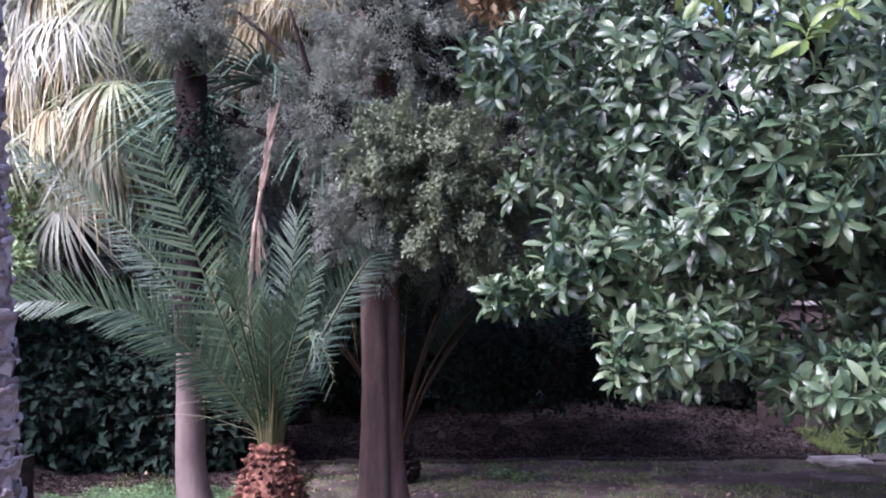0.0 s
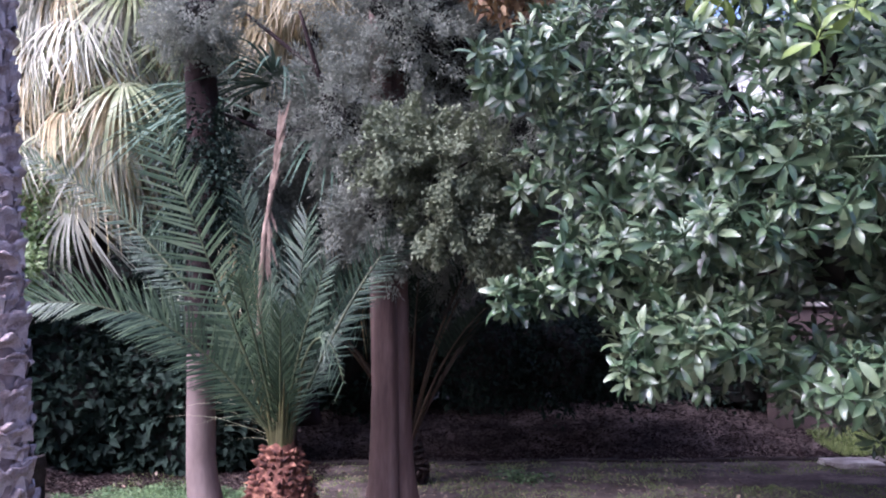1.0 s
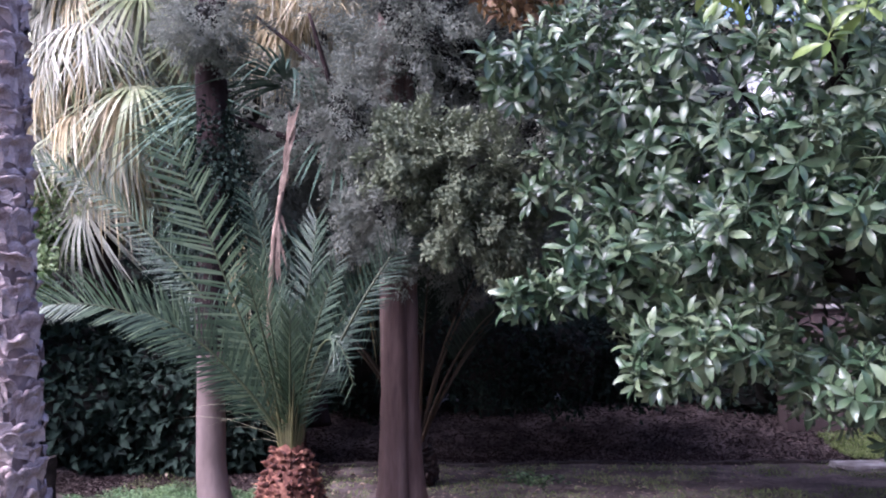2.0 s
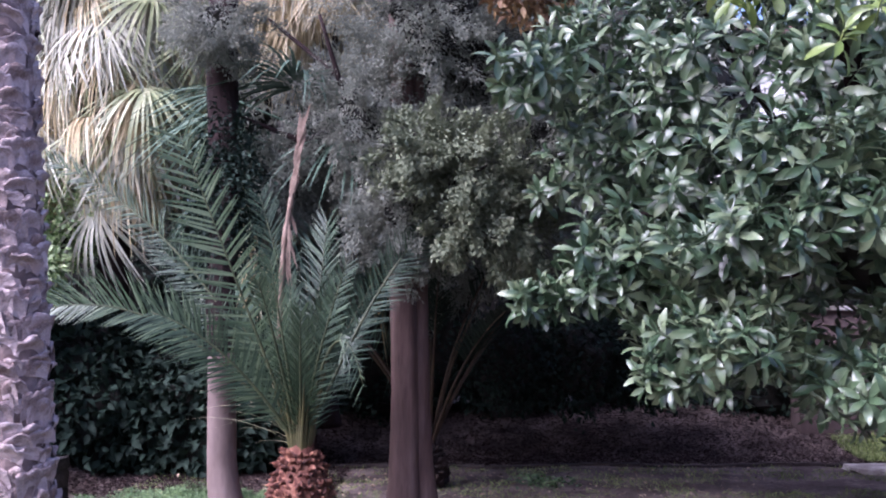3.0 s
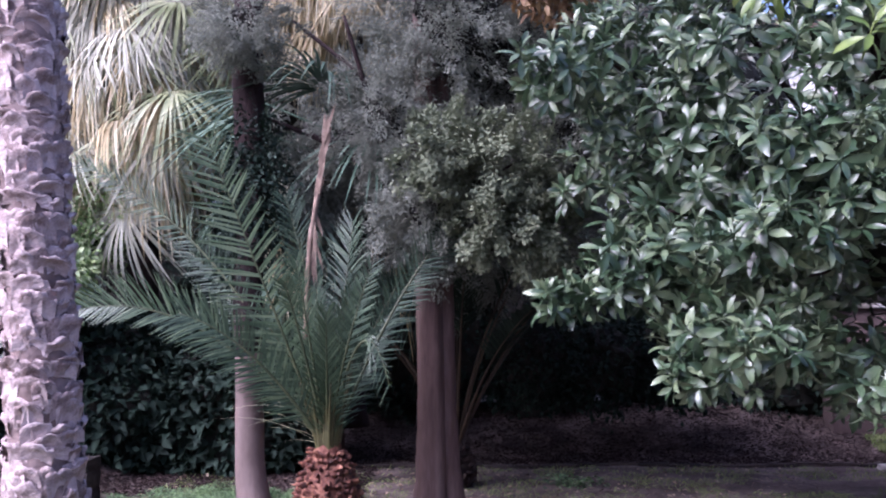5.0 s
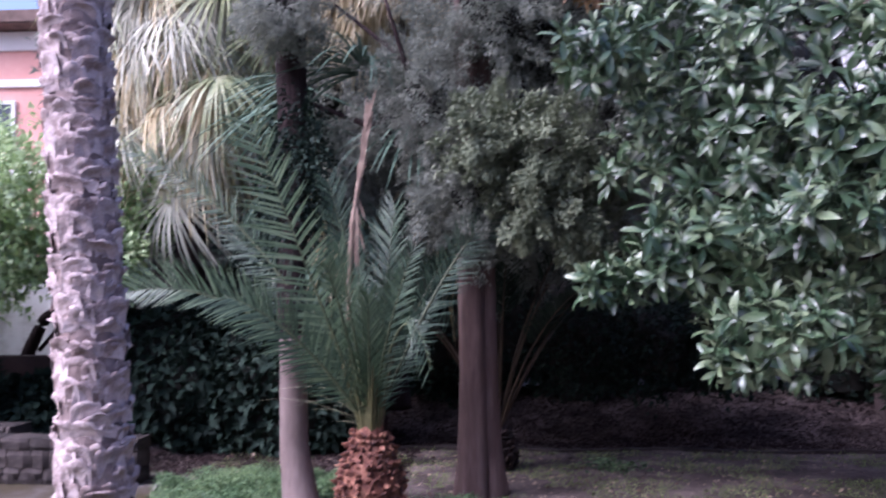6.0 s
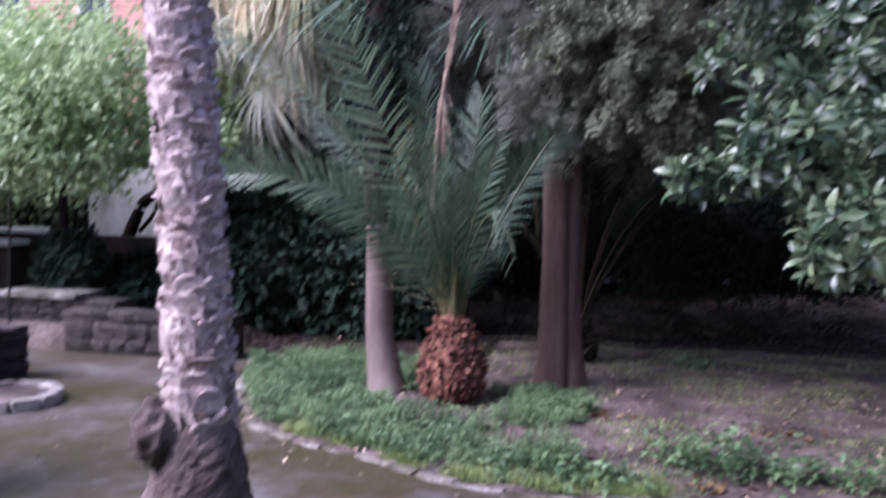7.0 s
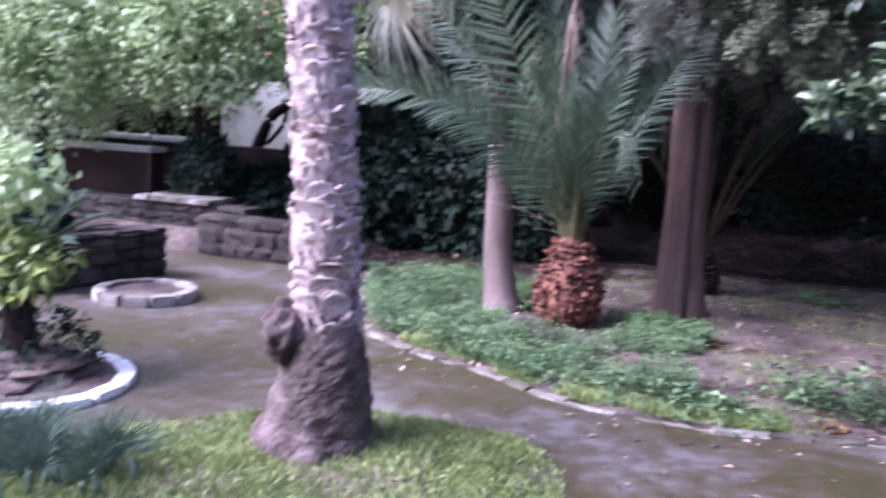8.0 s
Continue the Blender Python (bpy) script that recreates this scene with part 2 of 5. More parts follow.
def tube(points, radii, seg=14, wobble=0.0, flutes=0, flute_depth=0.0, step=0.06, seed=0.0, grain=1.0):
    """A round or fluted stem through some points, closed at both ends."""
    pts, rad = np.asarray(points, float), np.asarray(radii, float)
    d = np.concatenate([[0], np.cumsum(np.linalg.norm(np.diff(pts, axis=0), axis=1))])
    n = max(3, int(d[-1] / step))
    s = np.linspace(0, d[-1], n)
    c = np.stack([np.interp(s, d, pts[:, i]) for i in range(3)], 1)
    for _ in range(2):
        c[1:-1] = (c[:-2] + 2 * c[1:-1] + c[2:]) / 4
    r = np.interp(s, d, rad)
    t = unit(np.gradient(c, axis=0))
    ref = np.where(np.abs(t[:, 2:3]) > 0.9, np.array([[1.0, 0, 0]]), np.array([[0, 0, 1.0]]))
    a = unit(np.cross(t, ref))
    b = np.cross(t, a)
    ang = np.linspace(0, 2 * math.pi, seg, endpoint=False)
    rr = r[:, None] * (1 + flute_depth * np.cos(flutes * ang)[None, :])
    v = c[:, None] + rr[..., None] * (np.cos(ang)[None, :, None] * a[:, None] + np.sin(ang)[None, :, None] * b[:, None])
    flat = v.reshape(-1, 3)
    if wobble:
        nn = rough_noise(flat, 6.0 * grain, seed) + 0.5 * rough_noise(flat, 17.0 * grain, seed + 3)
        if grain > 1:
            nn = nn + 0.45 * rough_noise(flat, 45.0 * grain, seed + 5)
        flat = flat + (flat - np.repeat(c, seg, 0)) * (nn * wobble)[:, None]
    i = np.arange((n - 1) * seg)
    j = (i // seg) * seg + (i % seg + 1) % seg
    f = np.stack([i, j, j + seg, i + seg], 1)
    ends = np.array([c[0], c[-1]])
    v = np.concatenate([flat, ends])
    e0, e1 = len(flat), len(flat) + 1
    k = np.arange(seg)
    low = np.stack([np.full(seg, e0), (k + 1) % seg, k, k], 1)[:, :3]
    top = np.stack([np.full(seg, e1), (n - 1) * seg + k, (n - 1) * seg + (k + 1) % seg], 1)
    tri = np.concatenate([f[:, [0, 1, 2]], f[:, [0, 2, 3]], low, top])
    return v, tri


def tube_mesh(name, *a, **k):
    return smooth(mesh_np(name, *tube(*a, **k)))


def join_arrays(items):
    vs, fs, o = [], [], 0
    for v, f in items:
        vs.append(v)
        fs.append(np.asarray(f) + o)
        o += len(v)
    return np.concatenate(vs), np.concatenate(fs)


def box_bm(bm, x0, x1, y0, y1, z0, z1, bevel=0.0):
    r = bmesh.ops.create_cube(bm, size=1, matrix=Matrix.Translation(((x0 + x1) / 2, (y0 + y1) / 2, (z0 + z1) / 2)) @ Matrix.Diagonal((x1 - x0, y1 - y0, z1 - z0, 1)))
    if bevel:
        edges = list({e for v in r["verts"] for e in v.link_edges})
        bmesh.ops.bevel(bm, geom=edges, offset=bevel, segments=2, affect="EDGES")


def box_mesh(name, x0, x1, y0, y1, z0, z1, bevel=0.0):
    bm = bmesh.new()
    box_bm(bm, x0, x1, y0, y1, z0, z1, bevel)
    return mesh_bm(name, bm)


def rock_mesh(name, sx, sy, sz, seed, rough=0.12):
    """A worn stone: a bevelled block with uneven faces."""
    bm = bmesh.new()
    bmesh.ops.create_cube(bm, size=1)
    bmesh.ops.subdivide_edges(bm, edges=bm.edges, cuts=2, use_grid_fill=True)
    for v in bm.verts:
        p = v.co.copy()
        q = p.normalized() * 0.62
        p = p.lerp(q, 0.3)
        p += Vector((noise.noise(p * 2.2 + Vector((seed, 0, 0))), noise.noise(p * 2.2 + Vector((0, seed, 5))), noise.noise(p * 2.2 + Vector((9, 0, seed))))) * rough
        v.co = Vector((p.x * sx, p.y * sy, p.z * sz))
    return mesh_bm(name, bm)


rng = np.random.default_rng(7)


def sphere_dirs(n):
    v = rng.normal(size=(n, 3))
    return unit(v)


def lumpy(d, amount, seed, freq=2.2):
    """How far a bushy outline stands out in each direction."""
    return 1 + amount * (rough_noise(d, freq, seed) + 0.6 * rough_noise(d, freq * 2.6, seed + 7))


def crown_points(n, radii, depth=0.3, lump=0.3, seed=0.0, freq=2.2):
    """Places of leaves in the outer shell of a lumpy crown, and the outward way of each."""
    d = sphere_dirs(n)
    r = lumpy(d, lump, seed, freq) * (1 - depth * rng.random(n) ** 1.5)
    return d * r[:, None] * np.array(radii), unit(d / np.array(radii))


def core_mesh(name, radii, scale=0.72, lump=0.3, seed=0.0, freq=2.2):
    """A lumpy solid that fills a bush, in place of its shaded twigs and leaves."""
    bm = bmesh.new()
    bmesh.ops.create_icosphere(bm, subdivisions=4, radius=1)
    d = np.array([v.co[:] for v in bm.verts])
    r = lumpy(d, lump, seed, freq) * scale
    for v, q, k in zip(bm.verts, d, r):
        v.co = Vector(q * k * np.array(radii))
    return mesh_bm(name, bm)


def foliage(name, n, radii, length, width, depth=0.35, lump=0.3, seed=0.0, hang=0.2, freq=2.2, clump=0):
    p, out = crown_points(n if not clump else max(1, n // clump), radii, depth, lump, seed, freq)
    if clump:
        p, out = np.repeat(p, clump, 0), np.repeat(out, clump, 0)
        p = p + rng.normal(size=p.shape) * length * (0.9 if clump < 20 else 1.5)
        n = len(p)
    way = unit(out * 0.7 + rng.normal(size=(n, 3)) * 0.8 + np.array([0, 0, -hang]))
    face = unit(out * 0.5 + rng.normal(size=(n, 3)) * 0.5 + np.array([0, 0, 0.9]))
    s = rng.uniform(0.65, 1.25, n)
    return leaf_mesh(name, p, way, face, length * s, width * s)


def needle_mesh(name, pos, way, face, length, width):
    """Small scale leaves: a pair of triangles each, bent along the middle."""
    side = unit(np.cross(way, face))
    L, W = length[:, None], width[:, None]
    mid = pos + way * L * 0.45
    v = np.stack([pos, mid - side * W / 2, pos + way * L, mid + side * W / 2], 1)
    b = np.arange(len(pos))[:, None] * 4
    return mesh_np(name, v.reshape(-1, 3), np.concatenate([b + np.array([(0, 1, 2)]), b + np.array([(0, 2, 3)])]))


def spray_mesh(name, n, radii, per, length, leaf, width, depth=0.5, lump=0.4, seed=0.0, hang=0.5, freq=2.6, thick=0.2):
    """Feathery drooping sprays, each a tapering plume of small leaves, round a lumpy crown."""
    p, out = crown_points(n, radii, depth, lump, seed, freq)
    axis = unit(out + rng.normal(size=(n, 3)) * 0.35 + np.array([0, 0, -hang]))
    ln = length * rng.uniform(0.6, 1.3, n)
    t = rng.random((n, per)) ** 0.8
    spread = rng.normal(size=(n, per, 3)) * (thick * ln[:, None] * (1 - 0.7 * t))[..., None]
    pos = p[:, None] + axis[:, None] * (t * ln[:, None])[..., None] + spread
    way = unit(axis[:, None] + rng.normal(size=(n, per, 3)) * 0.5)
    face = out[:, None] * 0.9 + np.array([0, 0, 0.6]) + rng.normal(size=(n, per, 3)) * 0.4
    sz = rng.uniform(0.7, 1.3, n * per)
    return needle_mesh(name, pos.reshape(-1, 3), way.reshape(-1, 3), unit(face.reshape(-1, 3)), leaf * sz, width * sz)


# ---- ground, path and kerbs ----
KERB_X = [-3.3, -3.0, -2.36, -1.89, -1.34, -0.92, -0.56, -0.17, 0.24, 0.94, 1.32, 2.5, 4.0, 7.0]
KERB_Y = [8.0, 7.0, 5.72, 5.39, 5.16, 4.9, 4.77, 4.73, 4.74, 4.9, 4.97, 5.25, 5.8, 7.0]
LAWN_X = [-5.0, -3.2, -2.64, -2.24, -1.64, -0.83, -0.57, -0.35, -0.2]
LAWN_Y = [1.2, 2.6, 3.33, 3.73, 4.07, 4.02, 3.7, 2.6, -2.0]


def in_bed(x, y):
    return x > -3.3 and y > np.interp(x, KERB_X, KERB_Y)


def in_lawn(x, y):
    return -5.0 < x < -0.2 and y < np.interp(x, LAWN_X, LAWN_Y)


def ground_height(x, y):
    n = noise.noise(Vector((x * 0.9, y * 0.9, 0))) * 0.03 + noise.noise(Vector((x * 3.7, y * 3.7, 4))) * 0.012
    if in_bed(x, y):
        bank = min(1.0, max(0.0, (y - 10.6) / 2.2))
        return 0.02 + 0.8 * n + 0.5 * bank * bank * (3 - 2 * bank)
    if in_lawn(x, y):
        return 0.045 + n
    if y > 8.05 and x <= -3.3:
        return 0.02 + n + 0.23 * min(1.0, max(0.0, (-3.6 - x) / 0.6))
    return -0.06


def grid_axis(lo, hi, step, far):
    a = list(np.arange(lo, hi, step))
    out, d = [], step * 2
    x = hi
    while x < far:
        out.append(x)
        x += d
        d *= 1.5
    left, d, x = [], step * 2, lo - step
    while x > -far:
        left.append(x)
        x -= d
        d *= 1.5
    return np.array(left[::-1] + a + out)


gx, gy = grid_axis(-7.5, 6.5, 0.1, 900), grid_axis(0.0, 13.0, 0.1, 900)
gv = np.array([(x, y, ground_height(x, y)) for y in gy for x in gx])
nx = len(gx)
gi = np.array([j * nx + i for j in range(len(gy) - 1) for i in range(nx - 1)])
ground = solo("ground", smooth(mesh_np("ground", gv, np.stack([gi, gi + 1, gi + nx + 1, gi + nx], 1))), M["soil"],
              "dark brown garden soil with thin litter", "ground", "structure")

px, py = np.meshgrid(np.arange(-9, 7.01, 0.2), np.arange(-3, 8.21, 0.2))
pv = [(x, y, 0.004 * noise.noise(Vector((x, y, 3)))) for x, y in zip(px.ravel(), py.ravel())]
pw = px.shape[1]
pf = []
for j in range(px.shape[0] - 1):
    for i in range(pw - 1):
        x, y = px[j, i] + 0.1, py[j, i] + 0.1
        if not (in_bed(x, y - 0.15) and in_bed(x, y)) and y < 8.2:
            pf.append((j * pw + i, j * pw + i + 1, (j + 1) * pw + i + 1, (j + 1) * pw + i))
solo("path", smooth(mesh_np("path", pv, np.array(pf))), M["path"], "damp worn concrete garden path with mossy patches", "path", "structure")

kerb = thing("kerb", (0, 0, 0), "low worn stone kerb along the planted bed", "kerb", kind="structure")
kd = np.concatenate([[0], np.cumsum(np.hypot(np.diff(KERB_X), np.diff(KERB_Y)))])
kerb_stones = [rock_mesh("kerb_stone", 0.27 + 0.05 * math.sin(2 * k), 0.07, 0.1, 3.1 * k, 0.2) for k in range(6)]
s, k = 0.1, 0
while s < kd[-1] - 0.2:
    x, y = np.interp(s, kd, KERB_X), np.interp(s, kd, KERB_Y)
    x2, y2 = np.interp(s + 0.05, kd, KERB_X), np.interp(s + 0.05, kd, KERB_Y)
    a = math.degrees(math.atan2(y2 - y, x2 - x))
    part("kerb_stone", kerb_stones[k % 6], M["kerb"], kerb, m=pose(x, y, -0.036 + 0.014 * math.sin(5.1 * k), 3 * math.sin(k), 2 * math.cos(2 * k), a + 3 * math.sin(3.3 * k)))
    s += 0.275
    k += 1

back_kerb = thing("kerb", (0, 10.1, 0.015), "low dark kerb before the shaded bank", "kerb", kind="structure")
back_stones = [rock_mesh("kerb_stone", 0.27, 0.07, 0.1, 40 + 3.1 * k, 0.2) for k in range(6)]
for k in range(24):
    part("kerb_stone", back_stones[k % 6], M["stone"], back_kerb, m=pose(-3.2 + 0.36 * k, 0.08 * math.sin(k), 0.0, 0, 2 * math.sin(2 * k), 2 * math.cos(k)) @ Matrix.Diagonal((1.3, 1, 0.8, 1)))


# ---- palms ----
def frond_mesh(az, up, length, droop, leaflets, leaf_len, seed, lift=0.35, width=0.034, twist=0.0, start=0.18, roll=0.0, sweep=0.95):
    """Leaflets and stalk of a feather leaf that starts at the origin and arches over."""
    r = np.random.default_rng(seed)
    n = 28
    e = np.radians(up - droop * np.linspace(0, 1, n) ** 1.3)
    a = np.radians(az + twist * np.linspace(0, 1, n))
    d = np.stack([np.cos(e) * np.cos(a), np.cos(e) * np.sin(a), np.sin(e)], 1)
    c = np.concatenate([[np.zeros(3)], np.cumsum(d * length / n, 0)])[:n]
    side = unit(np.cross(d, [0, 0, 1.0]) + 1e-6)
    topw = np.cross(side, d)
    cr, sr = math.cos(radians(roll)), math.sin(radians(roll))
    side, topw = side * cr + topw * sr, topw * cr - side * sr
    stalk = tube(c, np.linspace(0.02, 0.004, n), seg=5, step=0.09)
    s = np.linspace(start, 0.99, leaflets)
    pos, way, face, ll = [], [], [], []
    for sg in (-1, 1):
        q = np.clip(s + r.normal(size=leaflets) * 0.006, 0, 1)
        p = np.stack([np.interp(q, np.linspace(0, 1, n), c[:, i]) for i in range(3)], 1)
        dd = np.stack([np.interp(q, np.linspace(0, 1, n), d[:, i]) for i in range(3)], 1)
        ss = np.stack([np.interp(q, np.linspace(0, 1, n), side[:, i]) for i in range(3)], 1) * sg
        tt = np.stack([np.interp(q, np.linspace(0, 1, n), topw[:, i]) for i in range(3)], 1)
        fwd = sweep + 0.7 * q[:, None] ** 2
        pos.append(p)
        way.append(unit(dd * fwd + ss + tt * lift + r.normal(size=(leaflets, 3)) * 0.09))
        face.append(tt - ss * 0.35)
        ll.append(leaf_len * (0.35 + 0.65 * np.sin(np.pi * np.clip(0.12 + 0.82 * q, 0, 1)) ** 0.7) * r.uniform(0.85, 1.1, leaflets))
    ll = np.concatenate(ll)
    leaf = blade_arrays(np.concatenate(pos), np.concatenate(way), np.concatenate(face), ll, np.full(len(ll), width), droop=r.uniform(0.02, 0.16, len(ll)))
    return leaf, stalk


def add_frond(parent, at, az, up, length, droop, seed, leaflets=62, leaf_len=0.42, mat="frond", label="", rib="rib", **k):
    leaf, stalk = frond_mesh(az, up, length, droop, leaflets, leaf_len, seed, **k)
    f = part("frond", mesh_np("frond", *leaf), M[mat], parent, label, pose(*at))
    part("stalk", smooth(mesh_np("stalk", *stalk)), M[rib], f)
    return f


def boot_mesh(name, w, h, out, seed, ragged=1.0):
    """The stub of a cut palm leaf: it swells towards a ragged upper lip and falls back behind it."""
    r = np.random.default_rng(seed)
    cols, rows = 6, [(-0.65, 0.0), (-0.35, 0.2), (-0.08, 0.5), (0.15, 0.82), (0.32, 1.0), (0.42, 0.9), (0.4, 0.25)]
    lip = r.normal(size=cols) * 0.1 * ragged
    v = []
    for z, o in rows:
        for i in range(cols):
            u = -0.5 + i / (cols - 1)
            side = 1 - 0.65 * (2 * abs(u)) ** 2.2
            v.append((u * w * (1.08 - 0.25 * max(z, 0)), out * o * side * (1 + r.normal() * 0.12 * ragged), h * (z - 0.24 * (2 * abs(u)) ** 2 + lip[i] * max(z + 0.2, 0)) + r.normal() * h * 0.02))
    f = [(j * cols + i, j * cols + i + 1, (j + 1) * cols + i + 1, (j + 1) * cols + i) for j in range(len(rows) - 1) for i in range(cols - 1)]
    me = mesh_np(name, v, np.array(f))
    return smooth(me)


# the tall date palm by the path
date_palm = thing("date_palm", (-1.71, 3.54, 0.0), "tall date palm with a lilac-grey trunk of cut leaf stubs", "palm tree")
AXIS_Z = [0.0, 0.5, 0.72, 1.5, 2.2, 3.0, 4.5, 6.2]
AXIS_X = [0.02, 0.0, 0.0, -0.04, -0.1, -0.16, -0.3, -0.45]
AXIS_R = [0.17, 0.16, 0.148, 0.132, 0.128, 0.126, 0.122, 0.12]
part("trunk", tube_mesh("trunk", [(x, 0, z) for x, z in zip(AXIS_X, AXIS_Z)], AXIS_R, seg=40, wobble=0.1, step=0.02), M["boot_core"], date_palm, "rough fibrous trunk")
boots = [boot_mesh("leaf_stub", 0.1, 0.076, 0.027, k, 1.2) for k in range(14)]
k = 0
z = 0.64
spare = []
facing = 0
while z < 6.1:
    cx, rad = np.interp(z, AXIS_Z, AXIS_X), np.interp(z, AXIS_Z, AXIS_R)
    for i in range(11):
        a = 2 * math.pi * (i + (k % 2) * 0.5 + 0.2 * math.sin(9.7 * i + 3 * k)) / 11
        zz = z + 0.022 * math.sin(7 * i + 2.3 * k)
        m = Matrix.Translation((cx + rad * math.sin(a) * 0.97, rad * math.cos(a) * 0.97, zz)) @ pose(0, 0, 0, 6 * math.sin(3 * i + k), 13 * math.sin(5 * i + 1.7 * k), -math.degrees(a) + 8 * math.sin(8 * i + k)) @ Matrix.Diagonal((1 + 0.3 * math.sin(11 * i + 4 * k), 0.9 + 0.5 * math.sin(4 * i + 2 * k), 1 + 0.3 * math.cos(6 * i + k), 1))
        if math.cos(a) < 0.1 and facing < 290:
            part("leaf_stub", boots[(3 * k + 5 * i) % 14], M["boot"], date_palm, m=m)
            facing += 1
        else:
            spare.append((m, boots[(3 * k + 5 * i) % 14]))
    k += 1
    z += 0.054
bm = bmesh.new()
for m, me in spare:
    o = len(bm.verts)
    bm.from_mesh(me)
    bm.verts.ensure_lookup_table()
    for v in bm.verts[o:]:
        v.co = m @ v.co
part("stub_mass", mesh_bm("stub_mass", bm), M["boot"], date_palm, kind="stuff")
part("root_base", tube_mesh("root_base", [(-0.03, -0.02, -0.06), (-0.03, -0.02, 0.03), (-0.02, 0, 0.14), (0.0, 0, 0.3), (0.0, 0, 0.5), (0.0, 0, 0.7)], [0.36, 0.315, 0.258, 0.228, 0.2, 0.15], seg=120, wobble=0.085, step=0.009, seed=4.0, grain=1.5), M["root_mass"], date_palm, "dark rough swollen root base")
bm = bmesh.new()
bmesh.ops.create_icosphere(bm, subdivisions=4, radius=1)
for v in bm.verts:
    p = v.co.copy()
    q = 1 + 0.25 * noise.noise(p * 2.5) + 0.16 * noise.noise(p * 6) + 0.1 * noise.noise(p * 15)
    v.co = Vector((p.x * 0.115, p.y * 0.12, p.z * 0.15)) * q
part("root_burl", mesh_bm("root_burl", bm, True), M["root_mass"], date_palm, "brown burl of matted aerial roots", pose(-0.14, -0.12, 0.6))
for i in range(16):
    add_frond(date_palm, (-0.45, 0, 6.15), 360 * i / 16 + 8 * math.sin(3 * i), 62 - 28 * (i % 2), 2.6, 80, 900 + i, 46, 0.4)

# the young feather palm with its pineapple stump
young_palm = thing("young_palm", (-1.08, 6.83, 0.03), "young feather palm with an orange-brown stubbed stump", "palm tree")
ST_Z, ST_R = [0.0, 0.1, 0.25, 0.45, 0.65, 0.85], [0.19, 0.25, 0.255, 0.2, 0.11, 0.07]
part("stump", tube_mesh("stump", [(0, 0, z) for z in ST_Z], ST_R, seg=20, wobble=0.08), M["orange_boot"], young_palm)
stubs = [boot_mesh("leaf_stub", 0.047, 0.078, 0.044, 40 + k, 2.2) for k in range(6)]
for k in range(14):
    z = 0.04 + 0.046 * k
    rad = np.interp(z, ST_Z, ST_R)
    for i in range(20):
        a = 2 * math.pi * (i + (k % 2) * 0.5 + 0.3 * math.sin(5 * i + 3 * k)) / 20
        part("leaf_stub", stubs[(2 * k + 3 * i) % 6], M["orange_boot"], young_palm,
             m=Matrix.Translation((rad * math.sin(a) * 0.95, rad * math.cos(a) * 0.95, z)) @ pose(0, 0, 0, 20 * math.sin(3 * i + k) - 10, 42 * math.sin(4 * i + k), -math.degrees(a) + 20 * math.sin(6 * i + k)) @ Matrix.Diagonal((0.85 + 0.25 * math.sin(7 * i + k), 1 + 0.4 * math.sin(3 * i + 2 * k), 1 + 0.3 * math.cos(5 * i + k), 1)))
def arched_frond(parent, tip, bend, left, right, turn, seed, mat="frond", leaflets=46, sweep=0.75, width=0.019, start=0.14, at=(0, 0, 0.66), droop=0.1, loose=0.11):
    """A feather leaf from the crown's heart to its tip; bend moves its middle, turn rolls its face from the south."""
    r = np.random.default_rng(seed)
    n = 30
    u = np.linspace(0, 1, n)[:, None]
    p0, p2 = np.zeros(3), np.array(tip, float) - np.array(at)
    p1 = p2 / 2 + np.array(bend, float)
    c = p0 * (1 - u) ** 2 + 2 * p1 * u * (1 - u) + p2 * u * u
    d = unit(np.gradient(c, axis=0))
    t = math.radians(turn)
    front = np.array([math.sin(t), -math.cos(t), 0.25])
    side = unit(np.cross(d, front))
    face = np.cross(side, d)
    stalk = tube(c, np.linspace(0.017, 0.003, n), seg=5, step=0.07)
    pos, way, look_up, ll = [], [], [], []
    for sg, ln in ((-1, left), (1, right)):
        q = np.clip(np.linspace(start, 0.985, leaflets) + r.normal(size=leaflets) * 0.006, 0, 1)
        p, dd, ss, ff = ([np.stack([np.interp(q, u[:, 0], k[:, i]) for i in range(3)], 1) for k in (c, d, side, face)])
        pos.append(p)
        way.append(unit(dd * (sweep + 0.7 * q[:, None] ** 3) + ss * sg + ff * 0.22 + r.normal(size=(leaflets, 3)) * loose))
        look_up.append(ff - ss * sg * 0.3)
        ll.append(ln * (0.3 + 0.7 * np.sin(np.pi * np.clip(0.1 + 0.8 * q, 0, 1)) ** 0.7) * r.uniform(0.85, 1.1, leaflets))
    ll = np.concatenate(ll)
    leaf = blade_arrays(np.concatenate(pos), np.concatenate(way), np.concatenate(look_up), ll, np.full(len(ll), width), droop=r.uniform(0.3, 1.6, len(ll)) * droop)
    f = part("frond", mesh_np("frond", *leaf), M[mat], parent, m=pose(*at))
    part("stalk", smooth(mesh_np("stalk", *stalk)), M["rib"], f)


